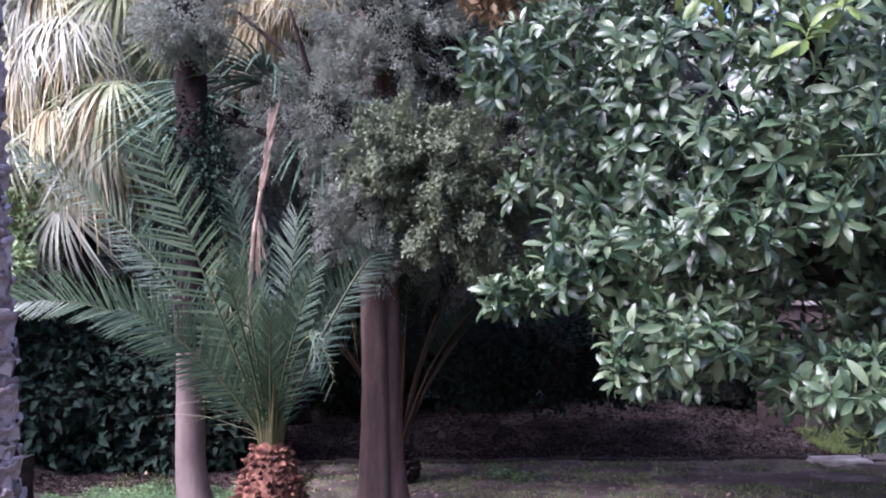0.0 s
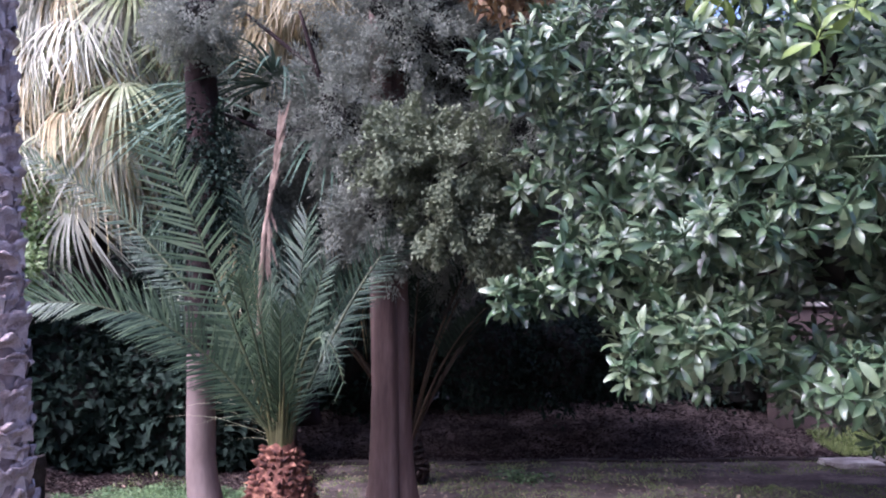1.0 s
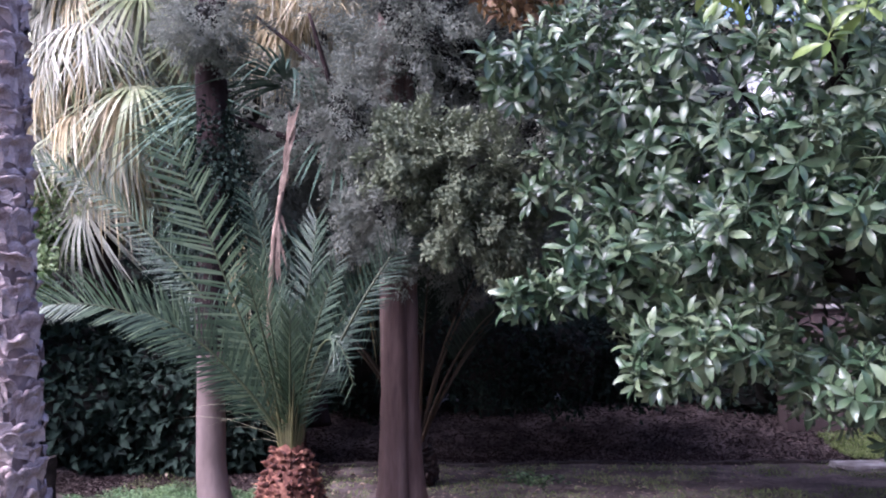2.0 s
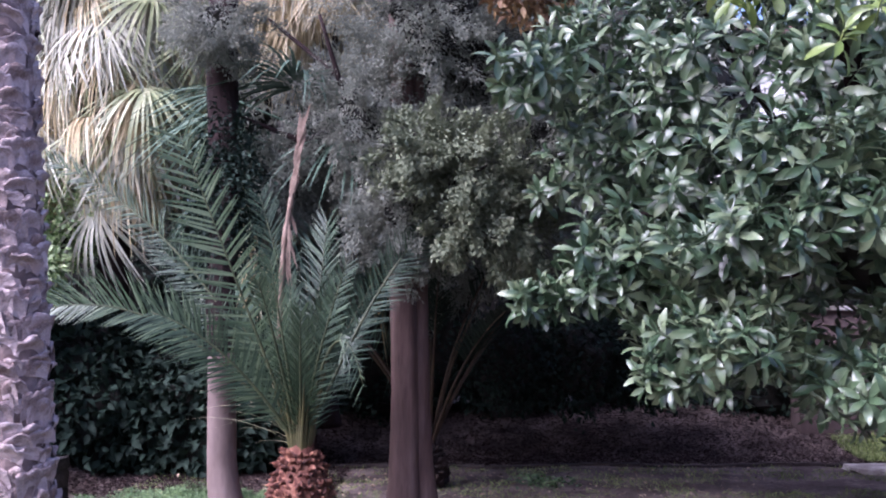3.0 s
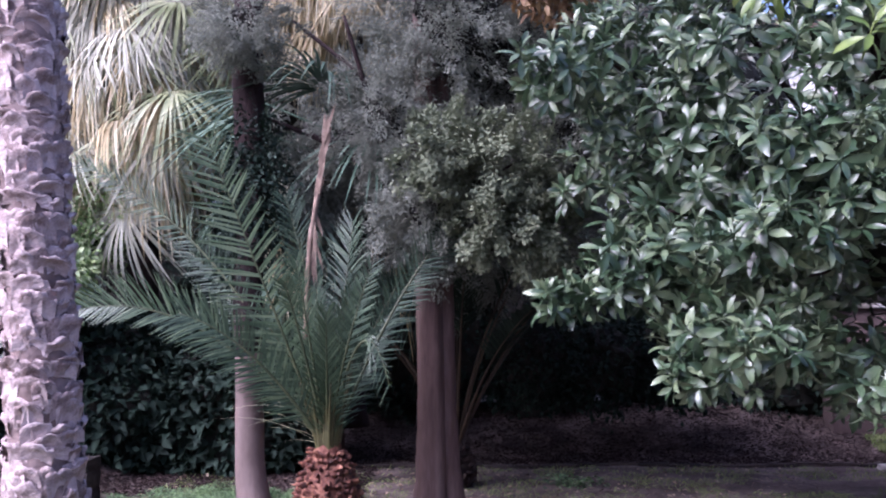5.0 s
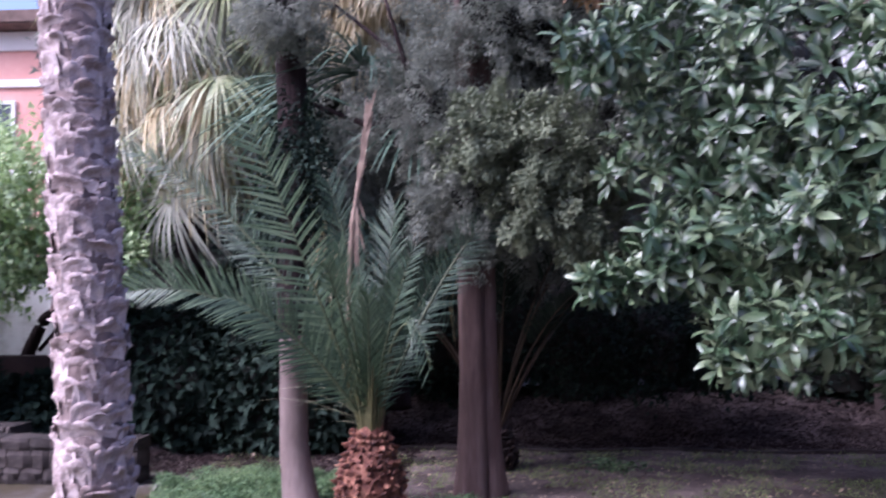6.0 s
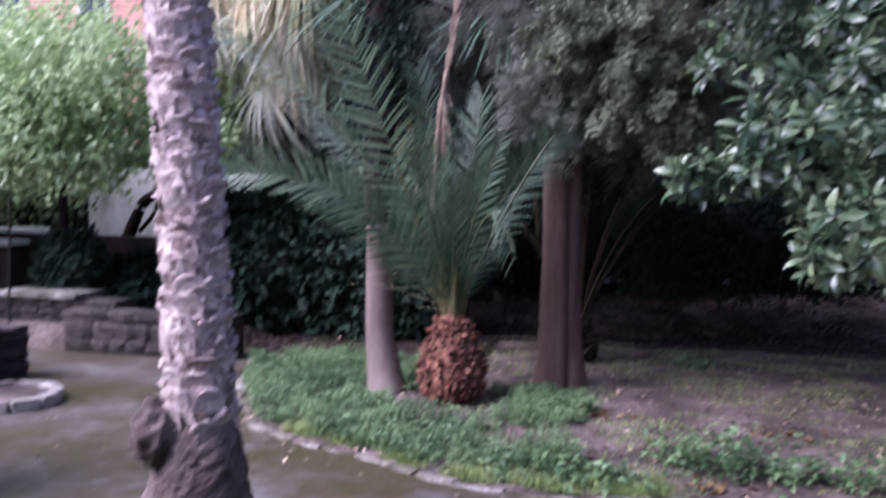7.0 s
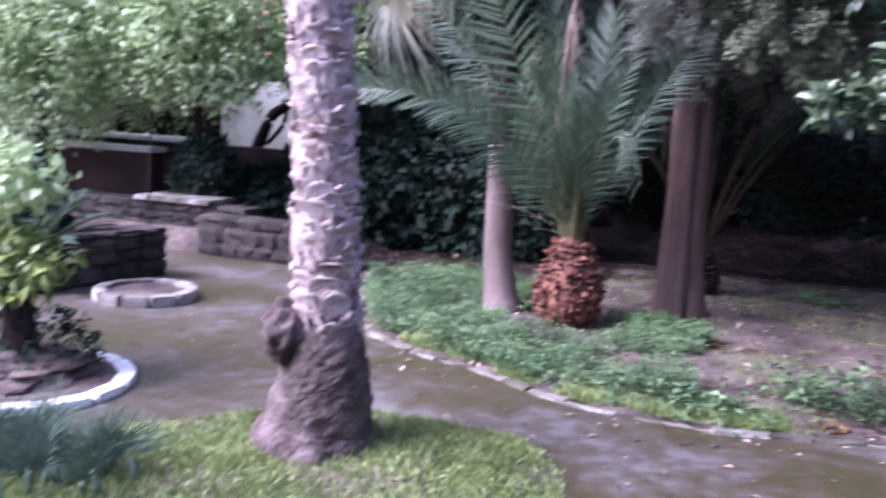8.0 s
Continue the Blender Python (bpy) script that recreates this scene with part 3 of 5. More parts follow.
# tip, bend, leaflet length on either side, turn
FRONDS = [
    ((-0.88, -0.45, 3.1), (0.0, 0.0, 0.0), 0.48, 0.36, -8), ((-1.95, -0.35, 1.76), (-0.04, -0.05, 0.85), 0.26, 0.46, -5),
    ((-2.21, 0.3, 3.04), (0.14, 0.1, 0.7), 0.24, 0.3, -10), ((0.38, -0.35, 2.1), (-0.08, -0.05, 0.0), 0.24, 0.24, 0),
    ((1.05, 0.35, 2.5), (0.08, 0.0, 0.6), 0.3, 0.3, 15), ((-0.42, 0.25, 2.75), (0.1, 0.1, 0.1), 0.3, 0.34, 20),
    ((0.12, 0.5, 2.55), (0.0, 0.1, 0.1), 0.36, 0.36, -30), ((0.7, 0.7, 2.3), (-0.1, 0.1, 0.2), 0.36, 0.36, 30), ((-1.3, 0.5, 2.3), (0.1, 0.1, 0.2), 0.36, 0.36, -25), ((-1.05, -0.5, 1.75), (0.0, -0.1, 0.4), 0.36, 0.4, -10),
]
for i, (tip, bend, le, ri, turn) in enumerate(FRONDS):
    arched_frond(young_palm, tip, bend, le, ri, turn, 100 + i, mat="frond_light" if i < 2 else "frond", leaflets=50 if i == 0 else 66 if i < 3 else 60, sweep=0.5 if i == 0 else 0.8, width=(0.032, 0.024)[i] if i < 2 else 0.019, loose=0.05 if i == 0 else 0.11)
INNER = [
    ((-0.2, -0.35, 2.15), (0.0, -0.1, 0.1), 0.26, 0.26, 0), ((0.05, -0.45, 1.75), (0.0, -0.05, 0.1), 0.26, 0.26, 10), ((0.2, -0.25, 1.9), (-0.04, -0.1, 0.05), 0.24, 0.24, 25),
    ((-0.12, 0.05, 2.0), (0.0, 0.0, 0.05), 0.26, 0.26, -20), ((0.3, 0.1, 1.6), (-0.06, 0.0, 0.12), 0.26, 0.26, 40), ((-0.55, -0.1, 1.75), (0.1, 0.0, 0.1), 0.3, 0.3, -15), ((-0.3, 0.3, 1.6), (0.0, 0.0, 0.1), 0.3, 0.3, 160), ((0.4, 0.4, 1.7), (0.0, 0.0, 0.1), 0.3, 0.3, 140),
]
for i, (tip, bend, le, ri, turn) in enumerate(INNER):
    arched_frond(young_palm, tip, bend, le, ri, turn, 130 + i, mat="frond_light" if i < 3 else "frond", leaflets=60, sweep=1.5, start=0.07, width=0.016)
arched_frond(young_palm, (0.53, -0.5, 1.2), (0.05, -0.1, 1.2), 0.06, 0.28, 0, 160, "frond_light", 15, 0.8, 0.012, 0.52, droop=0.3)
arched_frond(young_palm, (-0.24, -0.6, 1.98), (-0.05, -0.1, 0.35), 0.22, 0.22, 0, 161, "frond_light", 22, 1.0, 0.014, 0.7)
for i in range(26):
    a, e = 2.4 * i, rng.uniform(1.27, 1.52)
    d = np.array([math.cos(a) * math.cos(e), math.sin(a) * math.cos(e), math.sin(e)])
    o = np.array([math.cos(a), math.sin(a), 0]) * 0.05
    part("leaf_stalk", tube_mesh("leaf_stalk", [o, o + d * 0.25, o * 1.3 + d * rng.uniform(0.45, 0.8)], [0.036, 0.018, 0.002], seg=6), M["stalk"], young_palm, m=pose(0, 0, 0.6))
for i in range(15):
    a, e = radians(150 + 9 * i if i < 9 else 330 + 12 * i), radians(18 + 7 * (i % 5))
    d = np.array([math.cos(a) * math.cos(e), math.sin(a) * math.cos(e) * 0.7, math.sin(e)])
    o = np.array([0.0, 0.0, 0.68 + 0.035 * (i % 7)])
    v, f = blade_arrays([o + d * 0.08], [d], [(0, -0.3, 1)], [0.4 + 0.22 * (i % 4)], [0.011], droop=0.35, steps=4)
    part("dry_leaflet", mesh_np("dry_leaflet", v, f), M["dry"], young_palm)
part("dead_stalk", tube_mesh("dead_stalk", [(-0.2, 0.05, 1.5), (-0.17, 0.05, 2.3), (-0.1, 0.06, 2.8), (-0.04, 0.06, 3.3)], [0.02, 0.024, 0.02, 0.004], seg=7, wobble=0.3), M["dead_stalk"], young_palm, "dry brown upright leaf stalk")
for i in range(34):
    z = 2.25 + 1.0 * ((i * 0.618) % 1)
    x = np.interp(z, [1.5, 2.3, 2.8, 3.3], [-0.2, -0.17, -0.1, -0.04])
    v, f = blade_arrays([(x + 0.01 * math.sin(5 * i), 0.05 - 0.015 * math.cos(3 * i), z)], [(0.16 + 0.13 * math.sin(7 * i), 0.1 * math.cos(4 * i), 1.0 if z > 2.6 else -0.8)], [(0.1 * math.sin(i), -1, 0.1)], [0.24 + 0.1 * math.sin(2 * i)], [0.042], droop=0.08, steps=4)
    part("dry_strip", mesh_np("dry_strip", v, f), M["dead_stalk"], young_palm)

# the second feather palm, its shade put into stump, stalk and leaf colours
shade_palm = thing("shaded_palm", (-0.08, 8.95, 0.05), "shaded feather palm with a shade-darkened stump behind the trunk", "palm tree")
part("stump", tube_mesh("stump", [(0, 0, 0.55 * z) for z in ST_Z], [0.15, 0.17, 0.16, 0.13, 0.08, 0.03], seg=18, wobble=0.1), M["shade_boot"], shade_palm)
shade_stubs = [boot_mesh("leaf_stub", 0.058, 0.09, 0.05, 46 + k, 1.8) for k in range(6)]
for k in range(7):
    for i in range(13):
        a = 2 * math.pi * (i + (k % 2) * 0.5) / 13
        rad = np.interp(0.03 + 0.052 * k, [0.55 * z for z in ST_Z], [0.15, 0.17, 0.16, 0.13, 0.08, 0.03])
        part("leaf_stub", shade_stubs[(2 * k + 3 * i) % 6], M["shade_boot"], shade_palm, m=Matrix.Translation((rad * math.sin(a) * 0.95, rad * math.cos(a) * 0.95, 0.03 + 0.052 * k)) @ pose(0, 0, 0, 14 * math.sin(3 * i + k) - 10, 22 * math.sin(4 * i + k), -math.degrees(a)))
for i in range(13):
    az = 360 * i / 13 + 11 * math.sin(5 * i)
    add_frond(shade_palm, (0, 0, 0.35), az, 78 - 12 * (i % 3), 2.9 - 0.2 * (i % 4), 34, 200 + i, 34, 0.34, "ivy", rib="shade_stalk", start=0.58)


def fan_mesh(name, segs, length, spread, droop, seed, width=0.035, petiole=0.5):
    """A fan leaf: hub, stalk and long drooping fingers, opening along +x."""
    r = np.random.default_rng(seed)
    a = np.radians(np.linspace(-spread / 2, spread / 2, segs)) + r.normal(size=segs) * 0.03
    way = np.stack([np.cos(a), np.sin(a), 0.25 * np.cos(a) + r.normal(size=segs) * 0.08], 1)
    pos = np.tile([petiole, 0, 0], (segs, 1)) + way * 0.03
    face = np.tile([0, 0, 1.0], (segs, 1))
    L = length * (0.7 + 0.3 * np.cos(a * 0.8)) * r.uniform(0.85, 1.1, segs)
    v, f = blade_arrays(pos, way, face, L, np.full(segs, width), droop=droop * r.uniform(0.6, 1.3, segs), steps=5)
    st = tube([(0, 0, 0), (petiole, 0, 0)], [0.016, 0.011], seg=5, step=0.2)
    return mesh_np(name, *join_arrays([(v, f), st]))


def hanging_fan(name, segs, length, tilt, seed, width, stalk, spread=150):
    """A dead or ageing fan leaf: stalk pointing out and down, fingers that fall straight."""
    r = np.random.default_rng(seed)
    t = math.radians(tilt)
    ax, up = np.array([math.cos(t), 0, -math.sin(t)]), np.array([math.sin(t), 0, math.cos(t)])
    a = np.radians(np.linspace(-spread / 2, spread / 2, segs)) + r.normal(size=segs) * 0.13
    way = np.cos(a)[:, None] * ax + np.sin(a)[:, None] * np.array([0, 1.0, 0]) + 0.2 * up + r.normal(size=(segs, 3)) * 0.16
    pos = np.tile(ax * stalk, (segs, 1)) + way * 0.02
    side = np.stack([0.5 * np.ones(segs), r.normal(size=segs) * 0.5, 0.4 * np.ones(segs)], 1)
    L = length * r.uniform(0.55, 1.2, segs)
    v, f = blade_arrays(pos, way, side, L, np.full(segs, width), droop=r.uniform(0.65, 0.85, segs), steps=7, reach=0.34)
    st = tube([(0, 0, 0), tuple(ax * stalk)], [0.016, 0.011], seg=5, step=0.2)
    return mesh_np(name, *join_arrays([(v, f), st]))


def fan_palm(at, height, crown_z, skirt_low, n_dry, n_green, label, seed, stout=1.0, leaf="fan_green"):
    p = thing("fan_palm", at, label, "palm tree")
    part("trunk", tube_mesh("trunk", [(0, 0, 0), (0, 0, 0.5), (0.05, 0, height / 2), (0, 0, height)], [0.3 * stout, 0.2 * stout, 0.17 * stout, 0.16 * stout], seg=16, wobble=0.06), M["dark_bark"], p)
    r = np.random.default_rng(seed)
    dry = [hanging_fan("dry_fan", 34, 1.05, 15 + 14 * q, seed + q, 0.045, 0.6) for q in range(4)]
    grey = [hanging_fan("grey_fan", 34, 1.05, 8 + 20 * q, seed + 10 + q, 0.045, 0.62) for q in range(3)]
    green = [fan_mesh("green_fan", 38, 1.05, 190, 0.85, seed + 20 + q, 0.055, 0.8) for q in range(3)]
    for i in range(n_dry):
        z = skirt_low + 0.6 + (crown_z - skirt_low - 0.3) * r.random()
        az = r.uniform(0, 360)
        mat, me = (M["fan_grey"], grey[i % 3]) if r.random() < (0.65 if z > skirt_low + 0.72 * (crown_z - skirt_low) else 0.12) else (M["fan_dry"], dry[i % 4])
        part("dead_fan", me, mat, p, m=pose(0, 0, z, 0, 0, az) @ pose(0.14, 0, 0, r.normal() * 14, r.normal() * 8, 0))
    for i in range(n_green):
        part("fan_leaf", green[i % 3], M[leaf], p, m=pose(0, 0, crown_z - 0.55 + 1.1 * i / n_green, 0, 0, 137.5 * i + r.normal() * 10) @ pose(0.14, 0, 0, r.normal() * 8, 58 - 95 * i / n_green + r.normal() * 8, 0))
    return p


skirted = fan_palm((-3.95, 10.3, 0.2), 6.9, 5.8, 3.2, 200, 14, "fan palm wrapped in a pale hanging skirt of dry leaves", 300)
drooping = [fan_mesh("drooping_fan", 46, 1.0, 230, 0.75, 420 + q, 0.05, 0.5) for q in range(3)]
for i, (x, y, z, az, tip, mat) in enumerate([(0.6, -0.45, 4.5, -82, 42, "fan_green"), (0.1, -0.4, 5.3, -95, 42, "fan_grey"), (-0.75, -0.15, 4.5, -130, 55, "fan_grey"), (0.1, -0.45, 4.25, -75, 64, "fan_dry"), (0.35, -0.4, 4.1, -70, 60, "fan_dry"), (-0.5, -0.3, 4.1, -110, 60, "fan_green"), (0.9, -0.1, 5.2, -40, 45, "fan_grey"), (0.0, -0.3, 3.3, -95, 72, "fan_dry")]):
    part("fan_leaf", drooping[i % 3], M[mat], skirted, m=pose(x, y, z, 0, 0, az) @ pose(0, 0, 0, 0, tip, 0))
fan_palm((-1.5, 10.9, 0.4), 7.2, 7.0, 4.9, 140, 0, "fan palm with a dry skirt high behind the conifer", 340)


# blue_fan in place of fan_green: this palm's shade is in the leaf colour
fan_palm((-1.34, 9.0, 0.1), 3.1, 3.2, 2.2, 16, 18, "small shaded fan palm with dry and shade-darkened green leaves", 380, 0.38, "blue_fan")


# ---- trees ----
def branchy(seed, base, tops, r0, r1):
    r = np.random.default_rng(seed)
    out = []
    for t in tops:
        b, t = np.array(base, float), np.array(t, float)
        mid = (b + t) / 2 + r.normal(size=3) * 0.12
        out.append(tube([b, mid, t], [r0, (r0 + r1) / 2, r1], seg=7, wobble=0.1, step=0.12))
    return out


def bush(name, at, radii, n, length, width, mat, label, category, seed, lump=0.3, depth=0.35, core=0.72, hang=0.2, clump=0, freq=2.2, group="", trunk=None, inner="twig"):
    t = thing(name, at, label, category, group)
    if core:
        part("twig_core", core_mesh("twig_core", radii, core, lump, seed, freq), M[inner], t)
    part("foliage", foliage("foliage", n, radii, length, width, depth, lump, seed, hang, freq, clump), mat, t, kind="stuff")
    if trunk is not None:
        part("trunk", smooth(mesh_np("trunk", *trunk)), M["dark_bark"], t)
    return t


# smooth grey-pink trunk and the fluted trunk of the dark conifer
conifer = thing("conifer_tree", (-0.25, 7.67, 0.03), "dark conifer with a fluted reddish double trunk", "tree")
part("trunk", tube_mesh("trunk", [(-0.06, 0, -0.05), (-0.05, 0, 0.3), (-0.04, 0, 1.0), (-0.06, 0, 2.0), (-0.09, 0.05, 4.0), (-0.12, 0.1, 6.5)], [0.17, 0.136, 0.124, 0.122, 0.115, 0.07], seg=30, wobble=0.05, flutes=5, flute_depth=0.05), M["fluted_bark"], conifer)
part("second_trunk", tube_mesh("second_trunk", [(0.15, 0.08, -0.05), (0.11, 0.08, 0.3), (0.08, 0.08, 1.0), (0.06, 0.09, 2.2), (0.06, 0.1, 4.0)], [0.135, 0.1, 0.092, 0.088, 0.06], seg=20, wobble=0.08, flutes=4, flute_depth=0.06), M["fluted_bark"], conifer)
crown_parts = [((0.2, 0.2, 4.5), (0.8, 0.8, 1.2), 5.1), ((0.9, 0.7, 4.3), (1.1, 0.9, 1.2), 8.3), ((-1.2, 0.3, 2.95), (0.3, 0.25, 0.36), 14.2),
               ((0.35, 1.5, 2.8), (1.4, 0.8, 0.8), 6.6), ((1.5, 1.9, 3.9), (1.6, 1.2, 1.3), 10.4), ((0.0, -0.3, 2.75), (0.42, 0.24, 0.6), 15.7), ((-1.1, 1.7, 3.45), (1.2, 0.7, 1.1), 17.0), ((-0.55, 1.75, 3.6), (0.7, 0.5, 0.6), 18.3), ((-1.78, -0.1, 4.4), (0.26, 0.24, 0.28), 19.6), ((1.15, -0.2, 3.2), (0.45, 0.3, 0.5), 21.9), ((-0.42, -0.1, 3.55), (0.42, 0.35, 0.5), 22.7), ((-0.75, 0.6, 2.5), (0.35, 0.3, 0.4), 23.4)]
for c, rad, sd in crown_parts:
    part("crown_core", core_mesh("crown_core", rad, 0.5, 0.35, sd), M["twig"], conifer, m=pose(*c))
    part("crown", spray_mesh("crown", int((110 if c[1] > 1.2 else 330) * rad[0] * rad[2]) + 60, rad, 150, 0.32, 0.042, 0.0125, 0.6, 0.45, sd, 0.45, 2.6, 0.22), M["conifer"], conifer, m=pose(*c), kind="stuff")
for v, f in branchy(4, (0, 0.1, 2.6), [(-1.6, 0.2, 3.6), (1.2, 0.3, 3.5), (-0.8, -0.3, 4.4), (0.9, 0.4, 4.8), (0.3, 0.9, 4.4), (-1.5, 0.9, 4.8)], 0.06, 0.015):
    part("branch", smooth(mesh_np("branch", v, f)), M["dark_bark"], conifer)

smooth_tree = thing("smooth_tree", (-1.71, 6.98, 0.03), "slender tree with a smooth grey-pink trunk", "tree")
part("trunk", tube_mesh("trunk", [(0.05, 0, -0.05), (0.02, 0, 0.15), (-0.03, 0, 0.5), (-0.05, 0.02, 1.2), (-0.06, 0.03, 1.44)], [0.19, 0.145, 0.118, 0.112, 0.11], seg=22, wobble=0.03), M["smooth_bark"], smooth_tree)
# same trunk in a darker bark: shade of fronds and canopy as colour
part("upper_trunk", tube_mesh("upper_trunk", [(-0.06, 0.03, 1.42), (-0.1, 0.12, 1.9), (-0.16, 0.5, 2.6), (-0.36, 1.0, 4.2), (-0.4, 1.3, 6.0)], [0.112, 0.118, 0.13, 0.15, 0.1], seg=22, wobble=0.12), M["dark_bark"], smooth_tree, "rough upper trunk, darkened for the canopy's shade")
# added leaves that turn the upper trunk into a soft dark mass
part("ivy_cover", foliage("ivy_cover", 4200, (0.3, 0.3, 0.85), 0.055, 0.035, 0.5, 0.35, 44.0, 0.4, 3.0, 6), M["ivy"], smooth_tree, "added dark leaves that blur the upper trunk", m=pose(-0.16, 0.45, 2.75, -18, 0, 0), kind="stuff")
part("crown_core", core_mesh("crown_core", (1.0, 0.7, 0.7), 0.7, 0.3, 3.3), M["twig"], smooth_tree, m=pose(-0.3, 1.4, 6.3))
part("crown", foliage("crown", 10000, (1.0, 0.7, 0.7), 0.08, 0.024, 0.4, 0.3, 3.3, 0.3, 2.4, 9), M["conifer"], smooth_tree, m=pose(-0.3, 1.4, 6.3), kind="stuff")

hanging = thing("hanging_branch", (0.2, 7.0, 2.85), "pale olive-green branch drooping from the conifer", "branch")
for c, rad, sd, k in [((0.0, 0, 0.15), (0.42, 0.3, 0.36), 12.2, 60), ((-0.35, -0.05, 0.3), (0.3, 0.22, 0.2), 13.1, 30), ((0.35, 0.1, 0.1), (0.32, 0.25, 0.3), 14.9, 40), ((0.25, 0.05, -0.35), (0.3, 0.22, 0.25), 15.5, 30), ((-0.05, 0.05, -0.3), (0.22, 0.2, 0.22), 16.4, 22), ((0.5, 0.2, -0.5), (0.2, 0.16, 0.2), 17.7, 18)]:
    part("spray", spray_mesh("spray", k, rad, 170, 0.26, 0.05, 0.02, 0.6, 0.45, sd, 0.5, 2.8, 0.24), M["olive"], hanging, m=pose(*c), kind="stuff")
for v, f in branchy(8, (-0.35, 0.5, 0.0), [(0.4, 0.0, 0.25), (0.25, 0.0, -0.45), (-0.4, -0.1, 0.4), (0.5, 0.2, -0.5)], 0.03, 0.008):
    part("limb", smooth(mesh_np("limb", v, f)), M["dark_bark"], hanging)

# ---- magnolia ----
def big_leaf_arrays(pos, way, face, length, width):
    pos, way = np.asarray(pos, float), unit(np.asarray(way, float))
    side = unit(np.cross(way, face))
    up = np.cross(side, way)
    L, W = np.asarray(length)[:, None], np.asarray(width)[:, None]
    st = []
    for s, w, dz in ((0.28, 0.7, 0.03), (0.6, 1.0, 0.0), (0.85, 0.62, -0.07)):
        c = pos + way * L * s + up * L * dz
        st += [c - side * W * w / 2 + up * W * 0.12, c, c + side * W * w / 2 + up * W * 0.12]
    v = np.stack([pos] + st + [pos + way * L - up * L * 0.16], 1)
    f = [(0, 2, 1), (0, 3, 2)]
    for o in (1, 4):
        f += [(o, o + 1, o + 4), (o, o + 4, o + 3), (o + 1, o + 2, o + 5), (o + 1, o + 5, o + 4)]
    f += [(7, 8, 10 - 0), (8, 9, 10)]
    b = np.arange(len(pos))[:, None] * 11
    return v.reshape(-1, 3), np.concatenate([b + np.array([q]) for q in f])


def whorl_mesh(name, n, length, seed):
    """A rosette of long leaves round a twig's end that points along +z."""
    r = np.random.default_rng(seed)
    a = np.arange(n) * 2.4 + r.normal(size=n) * 0.25
    e = np.radians(np.linspace(65, -25, n) + r.normal(size=n) * 9)
    way = np.stack([np.cos(e) * np.cos(a), np.cos(e) * np.sin(a), np.sin(e)], 1)
    face = np.tile([0, 0, 1.0], (n, 1)) + r.normal(size=(n, 3)) * 0.25
    pos = np.stack([np.zeros(n), np.zeros(n), np.linspace(0.02, -0.07, n)], 1) + way * 0.012
    L = length * np.linspace(0.6, 1.0, n) * r.uniform(0.85, 1.12, n)
    leaf = big_leaf_arrays(pos, way, face, L, L * 0.34)
    twig = tube([(0, 0, -0.22), (0, 0, 0.02)], [0.006, 0.005], seg=5, step=0.1)
    return mesh_np(name, *join_arrays([leaf, twig]))


magnolia = thing("magnolia_tree", (3.3, 7.0, 0.0), "large evergreen magnolia with glossy dark whorled leaves", "tree")
MAG_C, MAG_R = (0.3, -0.35, 3.25), (2.65, 1.7, 2.3)
part("trunk", tube_mesh("trunk", [(1.8, 1.5, -0.1), (1.7, 1.4, 0.8), (0.9, 0.8, 2.2), (0.1, 0, 4.5)], [0.24, 0.18, 0.15, 0.07], seg=16, wobble=0.06), M["dark_bark"], magnolia)
for v, f in branchy(31, (1.0, 0.85, 2.1), [(-1.8, -0.8, 2.5), (-2.2, -0.4, 3.8), (-1.0, -1.3, 2.0), (0.4, -1.3, 2.6), (1.4, -0.9, 2.8), (-0.6, -1.2, 4.2), (1.0, -0.9, 4.6), (-1.5, -0.2, 4.9)], 0.05, 0.014):
    part("branch", smooth(mesh_np("branch", v, f)), M["dark_bark"], magnolia)
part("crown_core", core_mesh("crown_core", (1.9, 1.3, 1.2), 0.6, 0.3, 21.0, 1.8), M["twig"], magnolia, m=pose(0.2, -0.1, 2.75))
whorls = [whorl_mesh("leaf_whorl", 10 + k % 3, 0.18, 60 + k) for k in range(10)]
fresh = [whorl_mesh("fresh_whorl", 11, 0.2, 80 + k) for k in range(2)]
pts, outs = crown_points(4600, MAG_R, 0.46, 0.25, 21.0, 1.8)
near, rest = [], []


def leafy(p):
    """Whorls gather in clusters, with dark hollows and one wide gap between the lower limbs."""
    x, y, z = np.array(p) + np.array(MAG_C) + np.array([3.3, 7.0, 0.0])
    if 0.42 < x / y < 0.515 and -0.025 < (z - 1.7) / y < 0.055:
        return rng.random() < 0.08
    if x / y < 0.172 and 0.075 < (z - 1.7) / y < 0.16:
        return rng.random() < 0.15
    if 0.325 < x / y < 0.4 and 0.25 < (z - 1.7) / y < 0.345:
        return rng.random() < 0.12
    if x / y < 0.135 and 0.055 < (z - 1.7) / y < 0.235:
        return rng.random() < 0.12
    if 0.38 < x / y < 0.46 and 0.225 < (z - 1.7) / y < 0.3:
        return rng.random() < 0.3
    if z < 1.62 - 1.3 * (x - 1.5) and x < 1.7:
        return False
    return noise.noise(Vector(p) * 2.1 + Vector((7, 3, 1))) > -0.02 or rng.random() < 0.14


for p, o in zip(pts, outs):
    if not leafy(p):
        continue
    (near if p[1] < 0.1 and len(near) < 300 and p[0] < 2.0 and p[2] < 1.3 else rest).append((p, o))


def whorl_pose(p, o):
    d = Vector(unit(np.array(o) * 0.8 + rng.normal(size=3) * 0.35 + np.array([0, -0.35, 0.5])))
    s = rng.uniform(0.8, 1.2)
    return Matrix.Translation(p) @ d.to_track_quat("Z", "Y").to_matrix().to_4x4() @ pose(0, 0, 0, 0, 0, rng.uniform(0, 360)) @ Matrix.Scale(s, 4)


